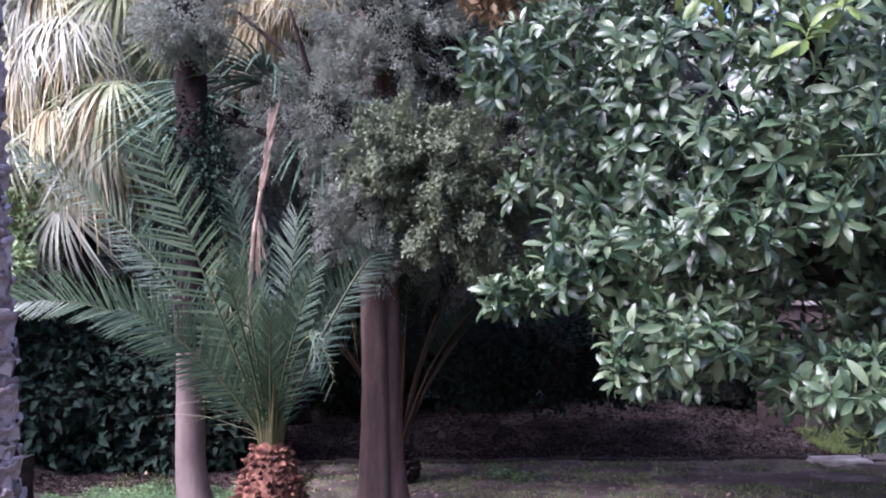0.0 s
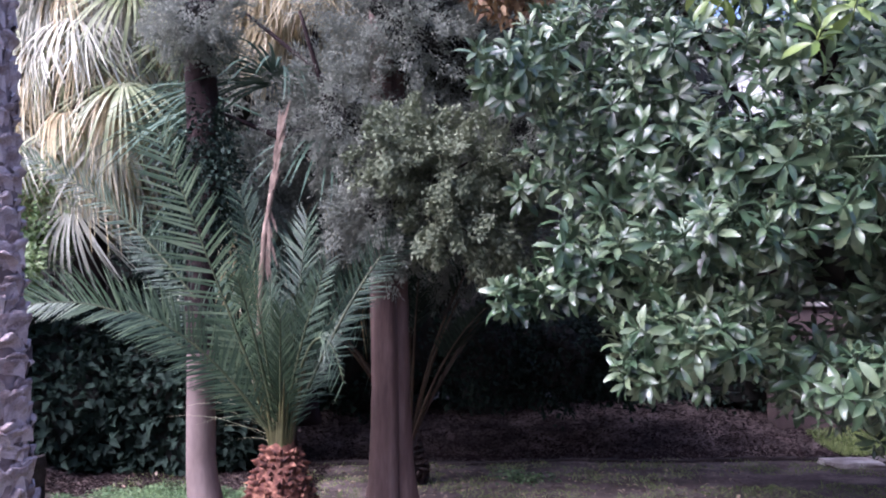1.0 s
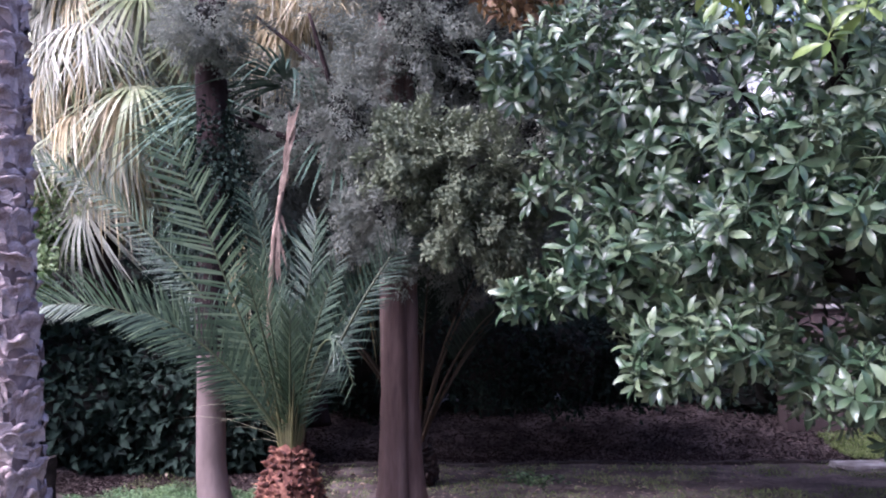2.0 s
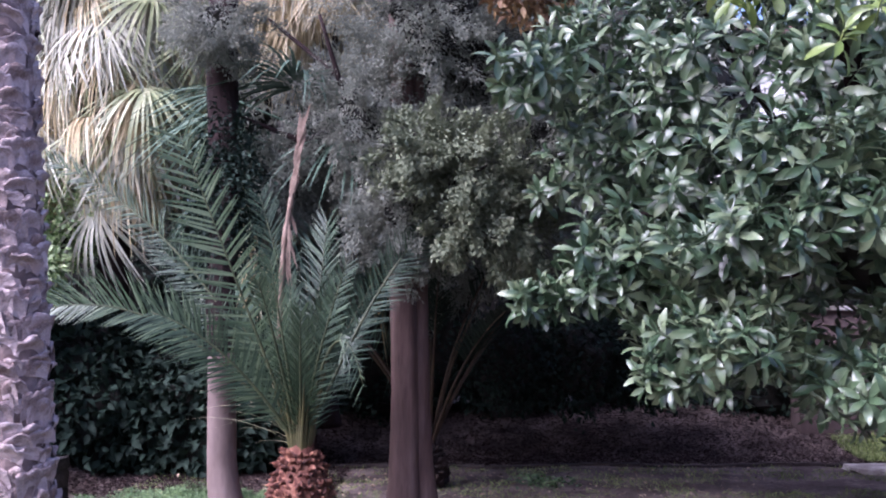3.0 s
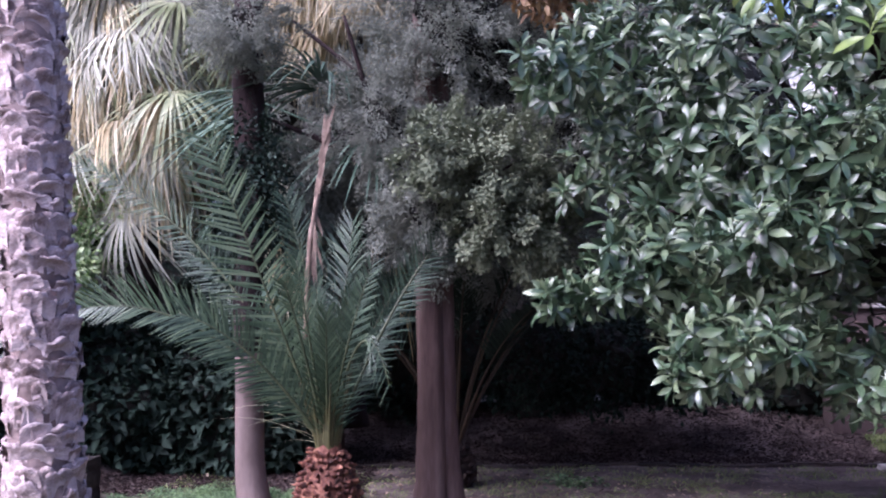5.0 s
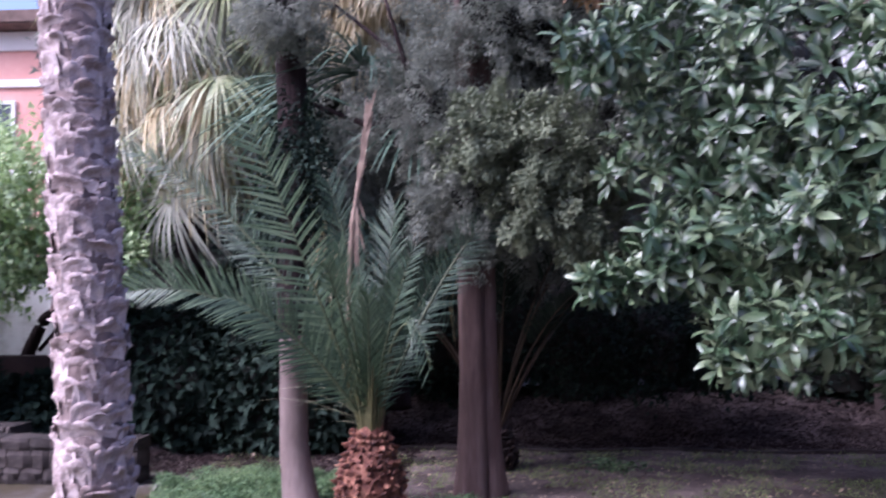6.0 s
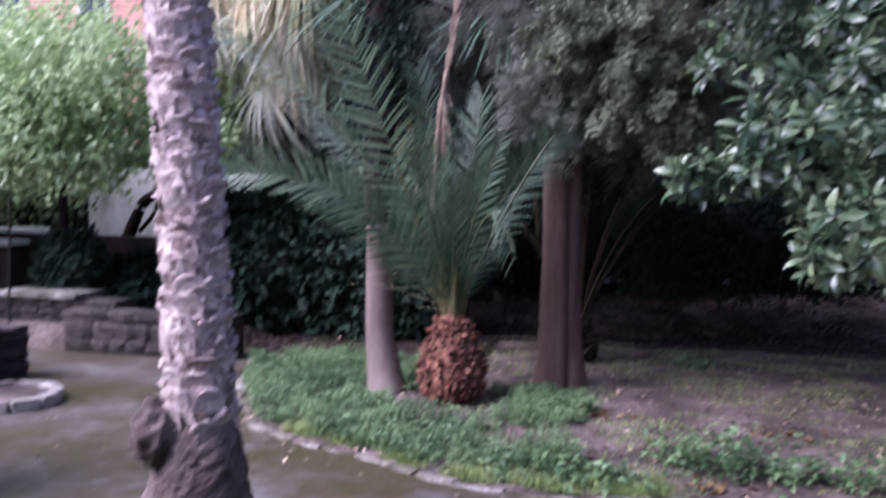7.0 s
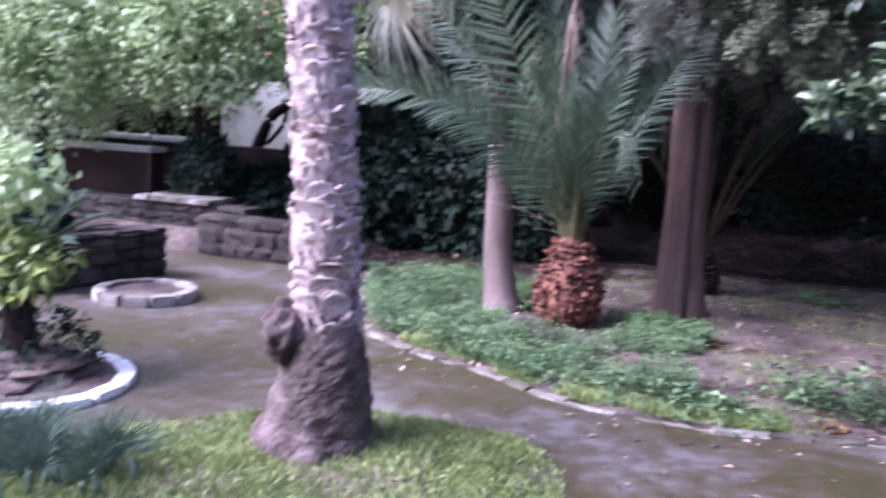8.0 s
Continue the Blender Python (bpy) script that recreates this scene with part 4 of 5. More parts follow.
for i, (p, o) in enumerate(near):
    part("leaf_whorl", whorls[i % 10], M["magnolia"], magnolia, m=pose(*MAG_C) @ whorl_pose(p, o))
lobes = [((-2.05, -1.3, 2.05), (0.5, 0.35, 0.42), 56), ((-2.55, -1.1, 3.5), (0.48, 0.35, 0.3), 44), ((-1.75, -1.75, 1.56), (0.34, 0.3, 0.3), 30), ((-1.35, -1.85, 1.56), (0.36, 0.3, 0.2), 26), ((-0.55, -1.95, 1.3), (0.5, 0.3, 0.2), 30), ((-2.62, -1.2, 1.88), (0.3, 0.2, 0.12), 16), ((-1.9, -1.8, 1.36), (0.2, 0.2, 0.12), 12), ((-1.0, -2.0, 2.72), (0.7, 0.3, 0.26), 48), ((-1.45, -2.0, 2.2), (0.45, 0.3, 0.2), 28), ((-0.9, -2.0, 2.36), (0.45, 0.3, 0.22), 34)]
for c, rad, n in lobes:
    lp, lo = crown_points(n, rad, 0.7, 0.3, c[0])
    for i in range(n):
        rest.append((lp[i] + np.array(c) - np.array(MAG_C), lo[i]))
wv = []
for me in whorls:
    a = np.zeros(len(me.vertices) * 3, dtype=np.float32)
    me.vertices.foreach_get("co", a)
    me.calc_loop_triangles()
    b = np.zeros(len(me.loop_triangles) * 3, dtype=np.int32)
    me.loop_triangles.foreach_get("vertices", b)
    wv.append((a.reshape(-1, 3), b.reshape(-1, 3)))
items = []
for i, (p, o) in enumerate(rest):
    m = np.array(whorl_pose(p, o))
    v, f = wv[i % 10]
    items.append((v @ m[:3, :3].T + m[:3, 3], f))
part("crown", mesh_np("crown", *join_arrays(items)), M["magnolia"], magnolia, m=pose(*MAG_C), kind="stuff")
for i, (x, y, z) in enumerate([(-0.97, -2.25, 3.36), (-1.42, -2.15, 3.66), (-1.28, -2.1, 3.74), (-1.58, -2.0, 3.74), (-1.12, -2.1, 3.74), (-1.0, -2.2, 3.7), (-0.72, -2.2, 3.56), (-1.5, -2.15, 3.64)]):
    part("fresh_whorl", fresh[i % 2], M["magnolia_new"], magnolia, "yellow-green young leaves", m=pose(x, y, z, 45, 10 * i, 50 * i))

part("rusty_foliage", foliage("rusty_foliage", 700, (0.42, 0.3, 0.3), 0.1, 0.045, 0.7, 0.4, 160.0, 0.4), M["rust_leaf"], magnolia, "rust-brown dying leaves", m=pose(-2.55, -0.2, 4.45), kind="stuff")

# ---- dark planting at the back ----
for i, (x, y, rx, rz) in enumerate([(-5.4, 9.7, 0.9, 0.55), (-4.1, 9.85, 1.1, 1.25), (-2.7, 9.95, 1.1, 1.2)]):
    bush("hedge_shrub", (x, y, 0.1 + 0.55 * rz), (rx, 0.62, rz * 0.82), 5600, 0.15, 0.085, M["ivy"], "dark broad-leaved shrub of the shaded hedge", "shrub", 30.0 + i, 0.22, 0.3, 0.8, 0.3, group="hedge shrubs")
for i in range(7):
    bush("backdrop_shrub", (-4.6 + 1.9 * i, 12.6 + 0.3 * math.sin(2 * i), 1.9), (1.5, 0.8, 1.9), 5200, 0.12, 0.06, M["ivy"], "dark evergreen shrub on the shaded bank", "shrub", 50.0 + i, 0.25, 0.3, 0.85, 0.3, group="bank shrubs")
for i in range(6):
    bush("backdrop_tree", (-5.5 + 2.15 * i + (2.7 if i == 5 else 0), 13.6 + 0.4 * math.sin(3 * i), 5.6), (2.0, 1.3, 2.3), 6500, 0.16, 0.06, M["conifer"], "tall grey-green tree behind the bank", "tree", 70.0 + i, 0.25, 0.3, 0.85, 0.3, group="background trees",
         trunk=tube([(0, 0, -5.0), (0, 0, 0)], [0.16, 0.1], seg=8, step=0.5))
# the first two are added dark masses standing in for shade behind the fronds
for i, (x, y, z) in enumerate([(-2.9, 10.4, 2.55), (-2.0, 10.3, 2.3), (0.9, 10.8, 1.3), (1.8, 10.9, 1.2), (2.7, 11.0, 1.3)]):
    bush("shade_shrub", (x, y, z), (0.7, 0.5, 0.75), 1500, 0.09, 0.05, M["ivy"], "sparse dark glossy-leaved shrub that deepens the shade", "shrub", 90.0 + i, 0.35, 0.6, 0.55, 0.3, group="shade shrubs")

# ---- left side: walls, planters, citrus, building ----
def stone_wall(name, x0, x1, y, z1, thick, label, seed, turn=0):
    w = thing(name, (x0, y, 0, 0, 0, turn), label, "wall", kind="structure")
    n = x1 - x0
    part("wall_core", box_mesh("wall_core", 0.06, n - 0.06, 0.03, thick - 0.03, -0.05, z1 - 0.03), M["mortar"], w)
    r = np.random.default_rng(seed)
    rocks = [rock_mesh("stone", 1, 1, 1, seed + q, 0.1) for q in range(5)]
    z = 0.0
    while z < z1 - 0.04:
        h = min(r.uniform(0.1, 0.17), z1 - z)
        x = 0.0
        while x < n - 0.05:
            ln = min(r.uniform(0.16, 0.34), n - x)
            part("stone", rocks[int(r.integers(5))], M["stone"], w, m=Matrix.Translation((x + ln / 2, thick / 2, z + h / 2)) @ Matrix.Diagonal((ln * 1.02, thick * 1.08, h * 1.02, 1)))
            x += ln
        z += h
    return w


stone_wall("wall_low", -5.35, -3.5, 7.95, 0.45, 0.3, "low rough stone retaining wall beside the path", 5)
stone_wall("wall_upper", -7.4, -4.95, 8.28, 0.5, 0.35, "low stone wall with a pale slab top", 9)
stone_wall("wall_side", -5.2, -3.8, 6.85, 0.46, 0.3, "low dark stone wall beside the round planter", 13, -104)
slab = part("slab", box_mesh("slab", 1.0, 2.0, -0.06, 0.5, 0.5, 0.56, 0.01), M["kerb"], bpy.data.objects["wall_upper"])

red_wall = thing("wall_red", (-11.1, 9.4, 0), "red-brown garden wall with a white coping", "wall", kind="structure")
part("wall_body", box_mesh("wall_body", 0, 4.05, 0, 0.25, 0.0, 0.97), M["red_wall"], red_wall)
part("coping", box_mesh("coping", -0.05, 4.1, -0.06, 0.31, 0.97, 1.04, 0.015), M["white_paint"], red_wall)
red_back = thing("wall_red_back", (-9.6, 10.0, 0), "red-brown wall with a white coping behind the shrubs", "wall", kind="structure")
part("wall_body", box_mesh("wall_body", 0, 5.2, 0, 0.25, 0.0, 1.1), M["red_wall"], red_back)
part("coping", box_mesh("coping", -0.05, 3.0, -0.06, 0.31, 1.1, 1.17, 0.015), M["white_paint"], red_back)
white_wall = thing("wall_white", (-6.85, 10.75, 0), "white plastered wall behind a dark leaning trunk", "wall", kind="structure")
part("wall_body", box_mesh("wall_body", 0, 1.7, 0, 0.2, 0.0, 2.0), M["white_paint"], white_wall)


def ring_planter(at, radius, label, mat, n, h, seed):
    p = thing("ring_planter", at, label, "planter", "ring planters")
    rocks = [rock_mesh("ring_stone", 2 * math.pi * radius / n * 0.98, 0.1, h, seed + q, 0.06) for q in range(4)]
    for i in range(n):
        a = 2 * math.pi * i / n
        part("ring_stone", rocks[i % 4], mat, p, m=pose(radius * math.cos(a), radius * math.sin(a), h / 2 - 0.01, 0, 0, math.degrees(a) + 90))
    bm = bmesh.new()
    bmesh.ops.create_circle(bm, cap_ends=True, segments=32, radius=radius - 0.02)
    part("soil", mesh_bm("soil", bm), M["soil"], p, m=pose(0, 0, h * 0.6))
    return p


ring_planter((-4.46, 5.87, 0), 0.36, "round planter edged with pale stone blocks", M["ring"], 11, 0.1, 3)
ring_planter((-3.62, 3.7, 0), 0.52, "round planter edged with white painted stones", M["white_paint"], 14, 0.06, 7)

pole = thing("plant_stake", (-5.42, 7.2, 0), "thin dark iron stake beside the path", "stake")
part("stake", tube_mesh("stake", [(0, 0, -0.05), (0, 0, 0.7), (0.01, 0, 1.6)], [0.013, 0.013, 0.011], seg=8), M["iron"], pole)

for i, (x, y, z, rx, rz, sd) in enumerate([(-6.05, 8.9, 2.72, 1.3, 1.05, 111.0), (-8.0, 8.5, 2.4, 1.4, 1.3, 113.0), (-8.6, 10.7, 2.75, 1.9, 1.5, 117.0), (-9.9, 8.7, 2.4, 1.4, 1.4, 119.0)]):
    bush("citrus_tree", (x, y, z), (rx, 1.0, rz), 15000, 0.1, 0.052, M["citrus"], "bright green small-leaved citrus tree", "tree", sd, 0.42, 0.7, 0.32, 0.25, 5, 2.6, "citrus trees",
         trunk=tube([(0.1, 0, -z), (0.05, 0, -z * 0.5), (0, 0, 0)], [0.07, 0.06, 0.04], seg=9, wobble=0.1, step=0.1), inner="citrus")
lean = thing("leaning_tree", (-6.05, 10.4, 0), "dark leaning trunk before the white wall", "tree")
part("trunk", tube_mesh("trunk", [(-0.15, 0, 0), (0.0, 0, 1.1), (0.2, 0, 1.55), (0.55, 0, 1.75), (1.2, 0, 2.1), (1.6, 0, 2.9)], [0.1, 0.085, 0.07, 0.065, 0.05, 0.03], seg=10, wobble=0.1), M["dark_bark"], lean)
part("branch", tube_mesh("branch", [(0.15, 0, 1.15), (0.38, 0, 1.4), (0.46, 0, 1.72)], [0.03, 0.03, 0.025], seg=8), M["dark_bark"], lean)
part("crown", foliage("crown", 7000, (1.1, 0.8, 0.8), 0.09, 0.045, 0.5, 0.3, 131.0, 0.3, 2.4, 5), M["citrus"], lean, m=pose(1.3, 0, 3.2), kind="stuff")
bush("light_shrub", (-4.55, 9.2, 2.15), (0.5, 0.4, 0.5), 2600, 0.1, 0.05, M["citrus"], "fresh green shrub rising behind the dark hedge", "shrub", 147.0, 0.4, 0.5, 0.6, 0.3, trunk=tube([(0, 0, -2.1), (0, 0, 0)], [0.04, 0.025], seg=7, step=0.2))
bush("corner_shrub", (-5.95, 9.0, 0.7), (0.42, 0.4, 0.58), 2400, 0.1, 0.05, M["ivy"], "dark rounded shrub above the stone wall", "shrub", 141.0)
bush("corner_shrub", (-6.05, 6.0, 0.55), (0.55, 0.6, 0.55), 3600, 0.09, 0.045, M["ivy"], "dark shrub beside the round planter", "shrub", 143.0)

feather = thing("young_palm", (-5.45, 5.75, 0.3), "small grey-green feather palm behind the side wall", "palm")
for i in range(12):
    add_frond(feather, (0, 0, 0), 360 * i / 12 + 9 * math.sin(4 * i), 62 - 14 * (i % 3), 0.75, 45, 600 + i, 26, 0.2, width=0.018)

def house(at, label, mat):
    h = thing("house", at, label, "house", "houses")
    part("wall", box_mesh("wall", 0, 14.5, 0, 8, 0, 12.0), mat, h)
    part("roof", box_mesh("roof", -0.8, 15.3, -1.0, 9, 12.0, 12.5, 0.05), M["roof"], h)
    for z, deep in ((9.85, 0.3), (11.25, 0.72), (6.4, 0.35), (3.0, 0.35)):
        part("band", box_mesh("band", -0.05, 14.55, -0.12, 8.1, z, z + deep, 0.03), M["white_trim"], h)
    for zz in (1.0, 4.2, 7.55):
        for i in range(3):
            w = part("window", box_mesh("window", -0.55, 0.55, -0.06, 0.02, 0, 1.7), M["glass"], h, m=pose(3.9 + 3.6 * i, 0, zz))
            for x0, x1, z0, z1 in ((-0.65, -0.52, -0.1, 1.8), (0.52, 0.65, -0.1, 1.8), (-0.52, 0.52, 1.68, 1.8), (-0.52, 0.52, -0.1, 0.02)):
                part("window_frame", box_mesh("window_frame", x0, x1, -0.1, 0.02, z0, z1), M["white_trim"], w)
    return h


house((-30.0, 30.0, 0), "pink plastered house with white bands and a brown eave", M["pink_wall"])
# added pale front that gives bright specks instead of blue sky in the magnolia
house((7.5, 31.0, 0), "pale house added to show bright through the magnolia leaves", M["white_trim"])

earth_wall = thing("wall_earth", (4.85, 11.5, 0), "earth-coloured plaster wall behind the magnolia", "wall", kind="structure")
part("wall_body", box_mesh("wall_body", 0, 5.5, 0, 0.3, 0.0, 1.85), M["earth_wall"], earth_wall)
part("coping", box_mesh("coping", -0.05, 5.55, -0.06, 0.36, 1.85, 1.92, 0.015), M["kerb"], earth_wall)

# ---- low plants ----
def scatter(n, x0, x1, y0, y1, keep):
    out = []
    while len(out) < n:
        x, y = rng.uniform(x0, x1), rng.uniform(y0, y1)
        if keep(x, y):
            out.append((x, y))
    return np.array(out)


def weeds_keep(x, y):
    if not in_bed(x, y - 0.08):
        return False
    if ((x + 1.05) / 0.5) ** 2 + ((y - 6.6) / 0.55) ** 2 < 1 + 0.6 * noise.noise(Vector((x * 5, y * 5, 6))) or (x + 1.68) ** 2 + (y - 6.85) ** 2 < 0.05 or (x + 0.2) ** 2 + (y - 7.6) ** 2 < 0.07:
        return False
    d = min(((x + 2.2) / 1.0) ** 2 + ((y - 7.2) / 1.3) ** 2, ((x + 1.5) / 1.0) ** 2 + ((y - 6.1) / 0.65) ** 2, ((x + 0.45) / 0.5) ** 2 + ((y - 6.7) / 0.7) ** 2, ((x + 0.9) / 0.9) ** 2 + ((y - 5.35) / 0.3) ** 2)
    return d + 1.1 * max(0.0, noise.noise(Vector((x * 3.1, y * 3.1, 8)))) < 1 + 0.9 * noise.noise(Vector((x * 2, y * 2, 1)))


def weed_patch(name, xy, per, height, leaf, mat, label):
    p = []
    for x, y in xy:
        h = ground_height(x, y)
        k = int(rng.integers(per // 2, per + 1))
        for _ in range(k):
            p.append((x + rng.normal() * leaf * 0.7, y + rng.normal() * leaf * 0.7, h + height * rng.uniform(0.1, 1.0) * (0.35 + 0.9 * abs(noise.noise(Vector((x * 3, y * 3, 2))) + 0.25))))
    p = np.array(p)
    n = len(p)
    way = unit(np.stack([rng.normal(size=n), rng.normal(size=n), rng.uniform(-0.3, 0.5, n)], 1))
    face = unit(np.stack([rng.normal(size=n) * 0.4, rng.normal(size=n) * 0.4, np.ones(n)], 1))
    s = rng.uniform(0.6, 1.25, n)
    return solo(name, leaf_mesh(name, p, way, face, leaf * s, leaf * 0.62 * s), mat, label, "plants", "stuff")


weed_patch("ground_cover", scatter(6500, -3.2, 0.6, 4.8, 8.6, weeds_keep), 12, 0.21, 0.027, M["weed"], "soft green weeds covering the shaded bed")
tufts = [(0.82, 5.2), (1.15, 5.35), (0.7, 5.5), (1.5, 5.3), (0.1, 4.98), (-0.3, 5.1), (1.1, 8.9)]
for i, (x, y) in enumerate(tufts):
    xy = np.stack([x + rng.normal(size=40) * 0.15, y + rng.normal(size=40) * 0.09], 1)
    t = weed_patch("weed_clump", xy, 8, 0.3 if i < 4 else 0.16, 0.06, M["weed"], "leafy green weed clump on bare soil")

gp = scatter(70000, -4.6, -0.25, 1.2, 4.1, lambda x, y: in_lawn(x, y + 0.03) and rng.random() < 0.65 + 0.9 * noise.noise(Vector((x * 2.7, y * 2.7, 5))) and (x + 1.71) ** 2 + (y - 3.54) ** 2 > 0.05)
n = len(gp)
pos = np.array([(x, y, ground_height(x, y) - 0.005) for x, y in gp])
way = unit(np.stack([rng.normal(size=n) * 0.45, rng.normal(size=n) * 0.45, np.ones(n)], 1))
face = unit(np.stack([rng.normal(size=n), rng.normal(size=n), np.zeros(n)], 1))
solo("grass", blade_mesh("grass", pos, way, face, rng.uniform(0.02, 0.085, n), np.full(n, 0.01), droop=rng.uniform(0.1, 0.5, n)), M["grass"], "short bright green grass round the palm", "grass", "stuff")

bp = scatter(15000, -3.1, 5.0, 4.85, 10.1, lambda x, y: in_bed(x, y - 0.06) and noise.noise(Vector((x * 1.3, y * 1.3, 11))) + 0.5 * noise.noise(Vector((x * 4, y * 4, 3))) > (0.12 if y < 7.6 else -0.02))
n = len(bp)
pos = np.array([(x, y, ground_height(x, y) - 0.005) for x, y in bp])
way = unit(np.stack([rng.normal(size=n) * 0.6, rng.normal(size=n) * 0.6, np.ones(n)], 1))
face = unit(np.stack([rng.normal(size=n), rng.normal(size=n), np.zeros(n)], 1))
solo("bed_grass", blade_mesh("bed_grass", pos, way, face, rng.uniform(0.03, 0.09, n), np.full(n, 0.008), droop=rng.uniform(0.1, 0.6, n)), M["grass"], "thin patchy grass on the bed soil", "grass", "stuff")

kg = scatter(6000, -2.1, 0.5, 4.7, 6.2, lambda x, y: in_bed(x, y - 0.05) and rng.random() < math.exp(-5.0 * (y - np.interp(x, KERB_X, KERB_Y))) * (0.5 + 1.2 * noise.noise(Vector((x * 4, y * 4, 9)))))
n = len(kg)
pos = np.array([(x, y, ground_height(x, y) - 0.005) for x, y in kg])
way = unit(np.stack([rng.normal(size=n) * 0.5, rng.normal(size=n) * 0.5, np.ones(n)], 1))
face = unit(np.stack([rng.normal(size=n), rng.normal(size=n), np.zeros(n)], 1))
solo("kerb_grass", blade_mesh("kerb_grass", pos, way, face, rng.uniform(0.04, 0.15, n), np.full(n, 0.009), droop=rng.uniform(0.2, 0.7, n)), M["grass"], "light green grass tufts along the kerb", "grass", "stuff")

bk = scatter(7000, 5.2, 7.6, 10.35, 11.45, lambda x, y: noise.noise(Vector((x * 2.2, y * 2.2, 15))) > -0.25)
n = len(bk)
pos = np.array([(x, y, ground_height(x, y) - 0.005) for x, y in bk])
way = unit(np.stack([rng.normal(size=n) * 0.5, rng.normal(size=n) * 0.5, np.ones(n)], 1))
face = unit(np.stack([rng.normal(size=n), rng.normal(size=n), np.zeros(n)], 1))
solo("bank_grass", blade_mesh("bank_grass", pos, way, face, rng.uniform(0.06, 0.2, n), np.full(n, 0.012), droop=rng.uniform(0.2, 0.7, n)), M["grass"], "bright grass on the bank below the earth wall", "grass", "stuff")
slabs = [rock_mesh("stone_slab", 0.62, 0.42, 0.09, 71 + 3 * k, 0.1) for k in range(2)]
for i, (x, y) in enumerate([(4.95, 9.75), (5.6, 9.85), (6.3, 9.8)]):
    solo("stone_slab", slabs[i % 2], M["ring"], "pale worn stone slab lying on the soil", "slab", m=pose(x, y, ground_height(x, y) + 0.02, 0, 0, 8 * math.sin(3 * i)), group="stone slabs")

rl = np.concatenate([np.stack([x + rng.normal(size=26) * 0.16, y + rng.normal(size=26) * 0.1], 1) for x, y in ((0.1, 6.6), (1.35, 6.4), (0.75, 5.05))])
n = len(rl)
pos = np.array([(x, y, ground_height(x, y) + 0.015) for x, y in rl])
way = unit(np.stack([rng.normal(size=n), rng.normal(size=n), rng.normal(size=n) * 0.25], 1))
face = unit(np.stack([rng.normal(size=n) * 0.4, rng.normal(size=n) * 0.4, np.ones(n)], 1))
sz = rng.uniform(0.05, 0.12, n)
solo("rusty_leaves", leaf_mesh("rusty_leaves", pos, way, face, sz, sz * 0.45), M["rust_leaf"], "rust-orange fallen magnolia leaves on the soil", "leaves", "stuff")

lp = scatter(5200, -3.2, 3.6, 4.9, 10.0, lambda x, y: in_bed(x, y))
n = len(lp)
pos = np.array([(x, y, ground_height(x, y) + 0.012) for x, y in lp])
way = unit(np.stack([rng.normal(size=n), rng.normal(size=n), rng.normal(size=n) * 0.15], 1))
face = unit(np.stack([rng.normal(size=n) * 0.3, rng.normal(size=n) * 0.3, np.ones(n)], 1))
s = 0.012 + 0.065 * rng.random(n) ** 2.2
solo("fallen_leaves", leaf_mesh("fallen_leaves", pos, way, face, s, s * 0.45), M["dead_leaf"], "scattered dry brown fallen leaves", "leaves", "stuff")

pp = scatter(420, -4.5, 3.0, 3.6, 5.9, lambda x, y: not in_bed(x, y) and not in_lawn(x, y) and rng.random() < math.exp(-3.0 * max(0.0, np.interp(x, KERB_X, KERB_Y) - y)) + 0.12)
n = len(pp)
pos = np.array([(x, y, 0.009) for x, y in pp])
way = unit(np.stack([rng.normal(size=n), rng.normal(size=n), rng.normal(size=n) * 0.1], 1))
face = unit(np.stack([rng.normal(size=n) * 0.2, rng.normal(size=n) * 0.2, np.ones(n)], 1))
sz = 0.012 + 0.05 * rng.random(n) ** 2.5
solo("path_litter", leaf_mesh("path_litter", pos, way, face, sz, sz * 0.5), M["dead_leaf"], "small dry leaves and grit on the path", "leaves", "stuff")

cham = thing("low_fan_palm", (-2.62, 2.72, 0.04), "small grey-green fan palm in the grass", "palm")
small_fans = [fan_mesh("small_fan", 24, 0.2, 170, 0.2, 500 + q, 0.011, 0.12) for q in range(3)]
for i in range(40):
    part("fan_leaf", small_fans[i % 3], M["blue_fan"], cham, m=pose(rng.uniform(-0.5, 0.42), rng.normal() * 0.12, 0.0, 0, 0, rng.uniform(0, 360)) @ pose(0, 0, 0, rng.normal() * 15, -rng.uniform(35, 80), 0))

planted = thing("planted_shrub", (-3.74, 3.76, 0.05), "small yellow-green shrub with a stout dark stem", "shrub")
part("mound", core_mesh("mound", (0.44, 0.44, 0.13), 0.95, 0.3, 158.0), M["soil"], planted)
part("low_foliage", foliage("low_foliage", 900, (0.42, 0.42, 0.34), 0.07, 0.035, 0.3, 0.4, 159.0, 0.2), M["ivy"], planted, m=pose(-0.05, 0.1, 0.02), kind="stuff")
part("stem", tube_mesh("stem", [(0, 0, 0), (0.02, 0, 0.25), (-0.06, 0, 0.6)], [0.13, 0.09, 0.05], seg=12, wobble=0.15), M["dark_bark"], planted)
part("foliage", foliage("foliage", 500, (0.36, 0.3, 0.22), 0.11, 0.055, 0.7, 0.4, 151.0, 0.2), M["magnolia_new"], planted, m=pose(-0.12, 0, 0.62), kind="stuff")
part("upper_foliage", foliage("upper_foliage", 600, (0.4, 0.3, 0.22), 0.1, 0.05, 0.7, 0.4, 155.0, 0.2), M["citrus"], planted, m=pose(-0.22, 0.1, 1.1), kind="stuff")

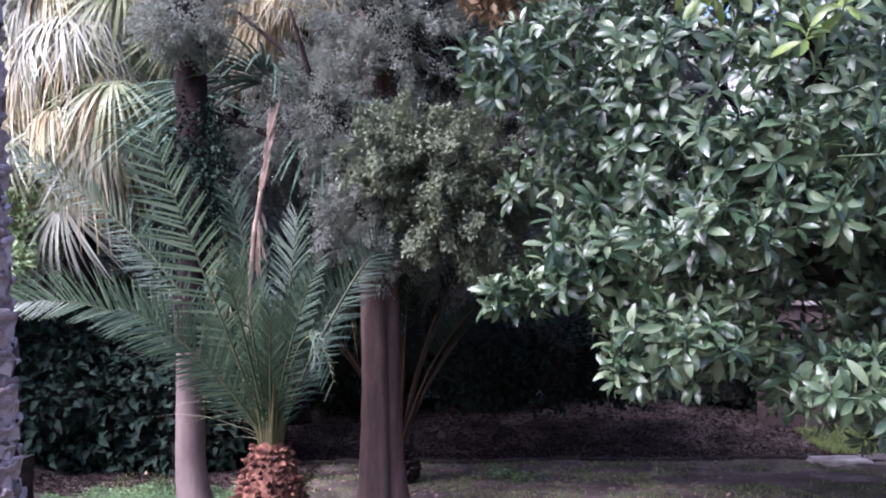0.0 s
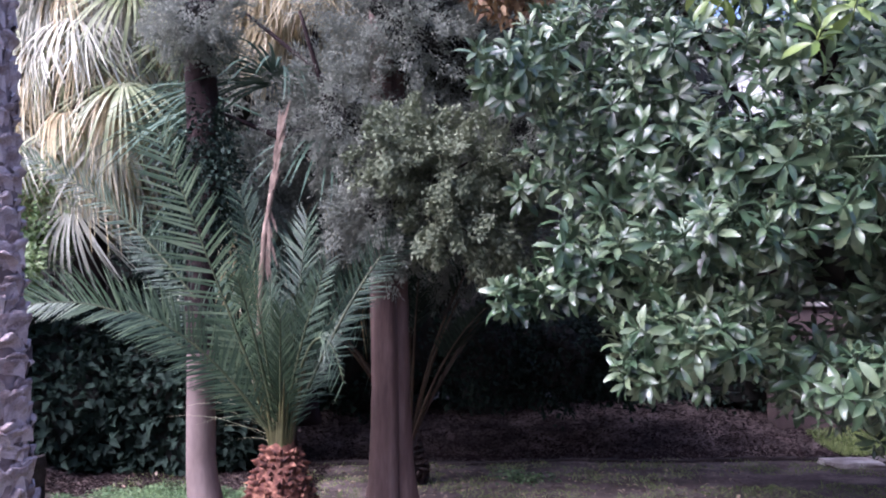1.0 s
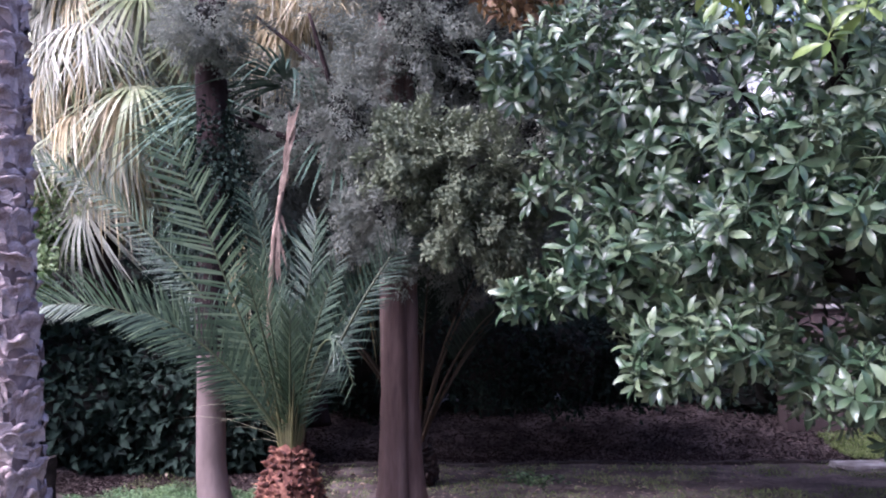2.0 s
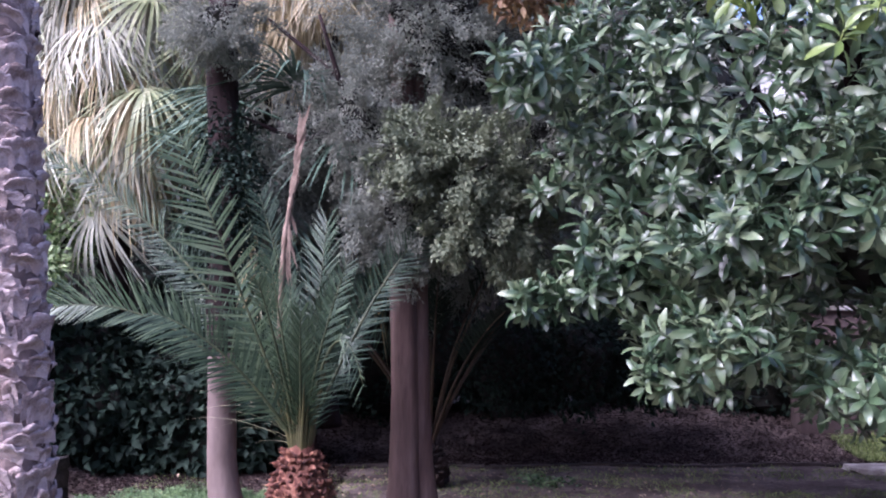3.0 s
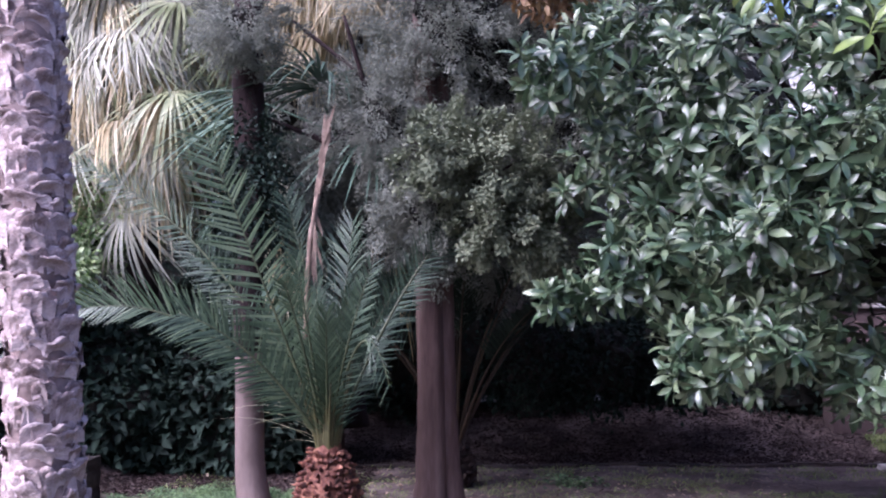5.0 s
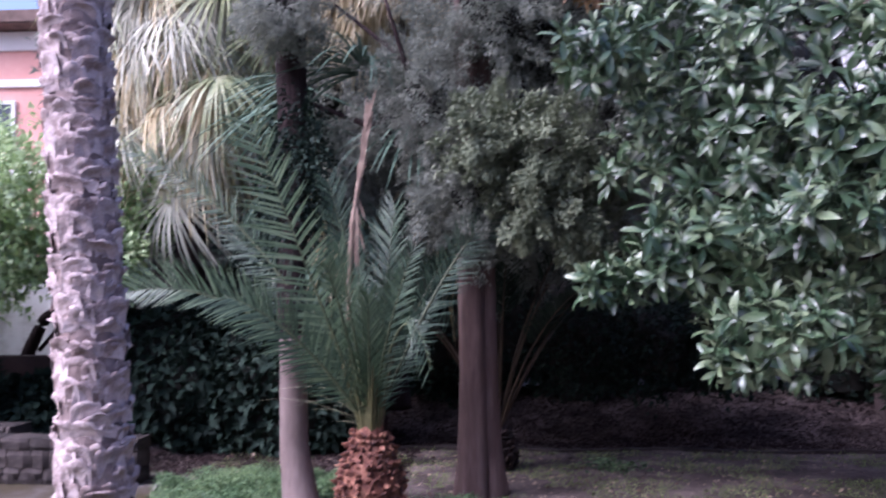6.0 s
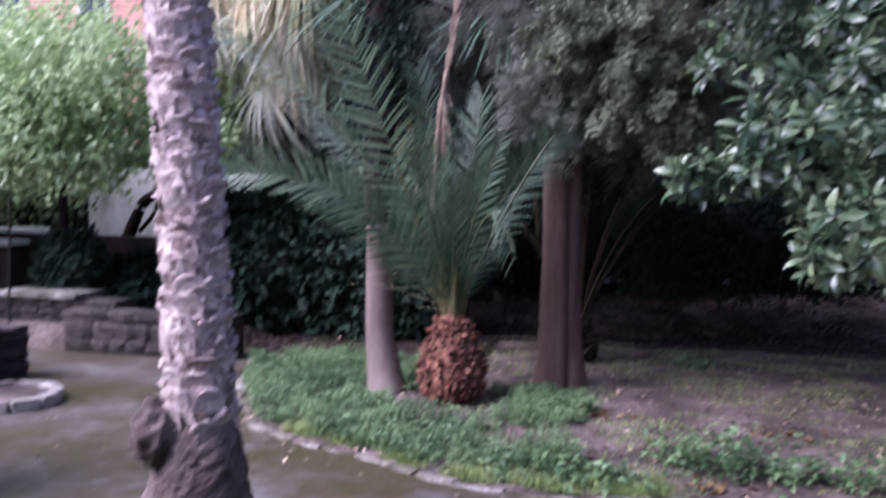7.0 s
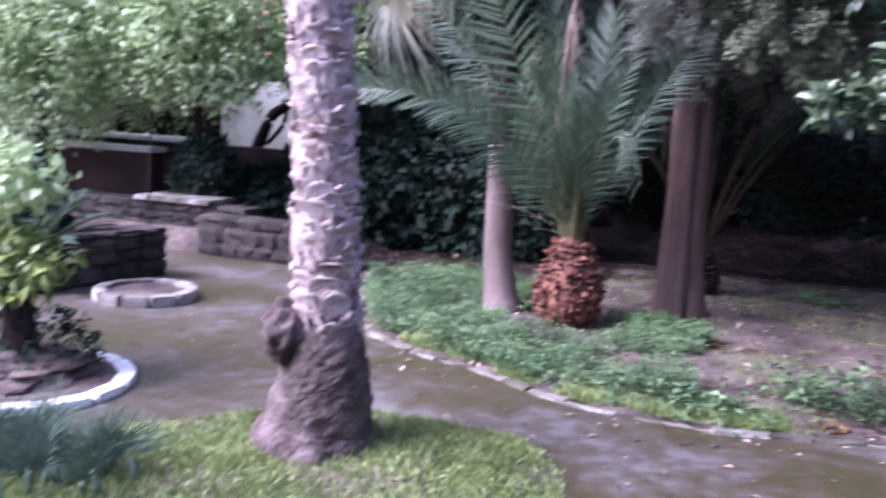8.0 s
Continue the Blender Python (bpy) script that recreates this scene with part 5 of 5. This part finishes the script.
# litter sheet whose dark colour carries the shade of bank and hedge
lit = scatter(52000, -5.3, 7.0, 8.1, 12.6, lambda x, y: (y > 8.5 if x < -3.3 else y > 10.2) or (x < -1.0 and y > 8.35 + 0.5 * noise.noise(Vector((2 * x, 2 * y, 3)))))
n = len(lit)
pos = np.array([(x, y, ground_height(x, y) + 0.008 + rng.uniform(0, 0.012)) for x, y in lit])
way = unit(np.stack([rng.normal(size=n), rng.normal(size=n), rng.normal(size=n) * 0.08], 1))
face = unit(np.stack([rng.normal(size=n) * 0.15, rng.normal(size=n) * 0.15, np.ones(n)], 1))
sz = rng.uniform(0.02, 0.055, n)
solo("leaf_litter", leaf_mesh("leaf_litter", pos, way, face, sz, sz * 0.6), M["shade_litter"], "leaf litter on the bank and by the hedge, darkened for shade", "leaf litter", "stuff")
for i in range(5):
    bush("boundary_shrub", (-15.0 + 1.9 * i, 12.3 + 0.3 * math.sin(2 * i), 1.3), (1.2, 0.7, 1.4), 4200, 0.11, 0.055, M["weed"], "green boundary shrub behind the red wall", "shrub", 170.0 + i, 0.3, 0.35, 0.8, 0.3, group="boundary shrubs")

lg = scatter(30000, -4.9, -0.25, -1.95, 1.2, lambda x, y: in_lawn(x, y + 0.03))
n = len(lg)
pos = np.array([(x, y, ground_height(x, y) - 0.005) for x, y in lg])
way = unit(np.stack([rng.normal(size=n) * 0.45, rng.normal(size=n) * 0.45, np.ones(n)], 1))
face = unit(np.stack([rng.normal(size=n), rng.normal(size=n), np.zeros(n)], 1))
solo("lawn_grass", blade_mesh("lawn_grass", pos, way, face, rng.uniform(0.03, 0.09, n), np.full(n, 0.012), droop=rng.uniform(0.1, 0.5, n)), M["grass"], "short bright green grass beside the path", "grass", "stuff")

# ---- unseen walls, added behind and beside the camera to block low sky light ----
solo("wall_south", box_mesh("wall_south", -14, 10, -6.3, -6.0, -0.1, 4.5), M["earth_wall"], "unseen plain earth-coloured wall added to block low sky light", "wall", "structure")
solo("wall_east", box_mesh("wall_east", 9.0, 9.3, -6.0, 14.0, -0.1, 4.5), M["earth_wall"], "unseen plain earth-coloured side wall added to block low sky light", "wall", "structure")
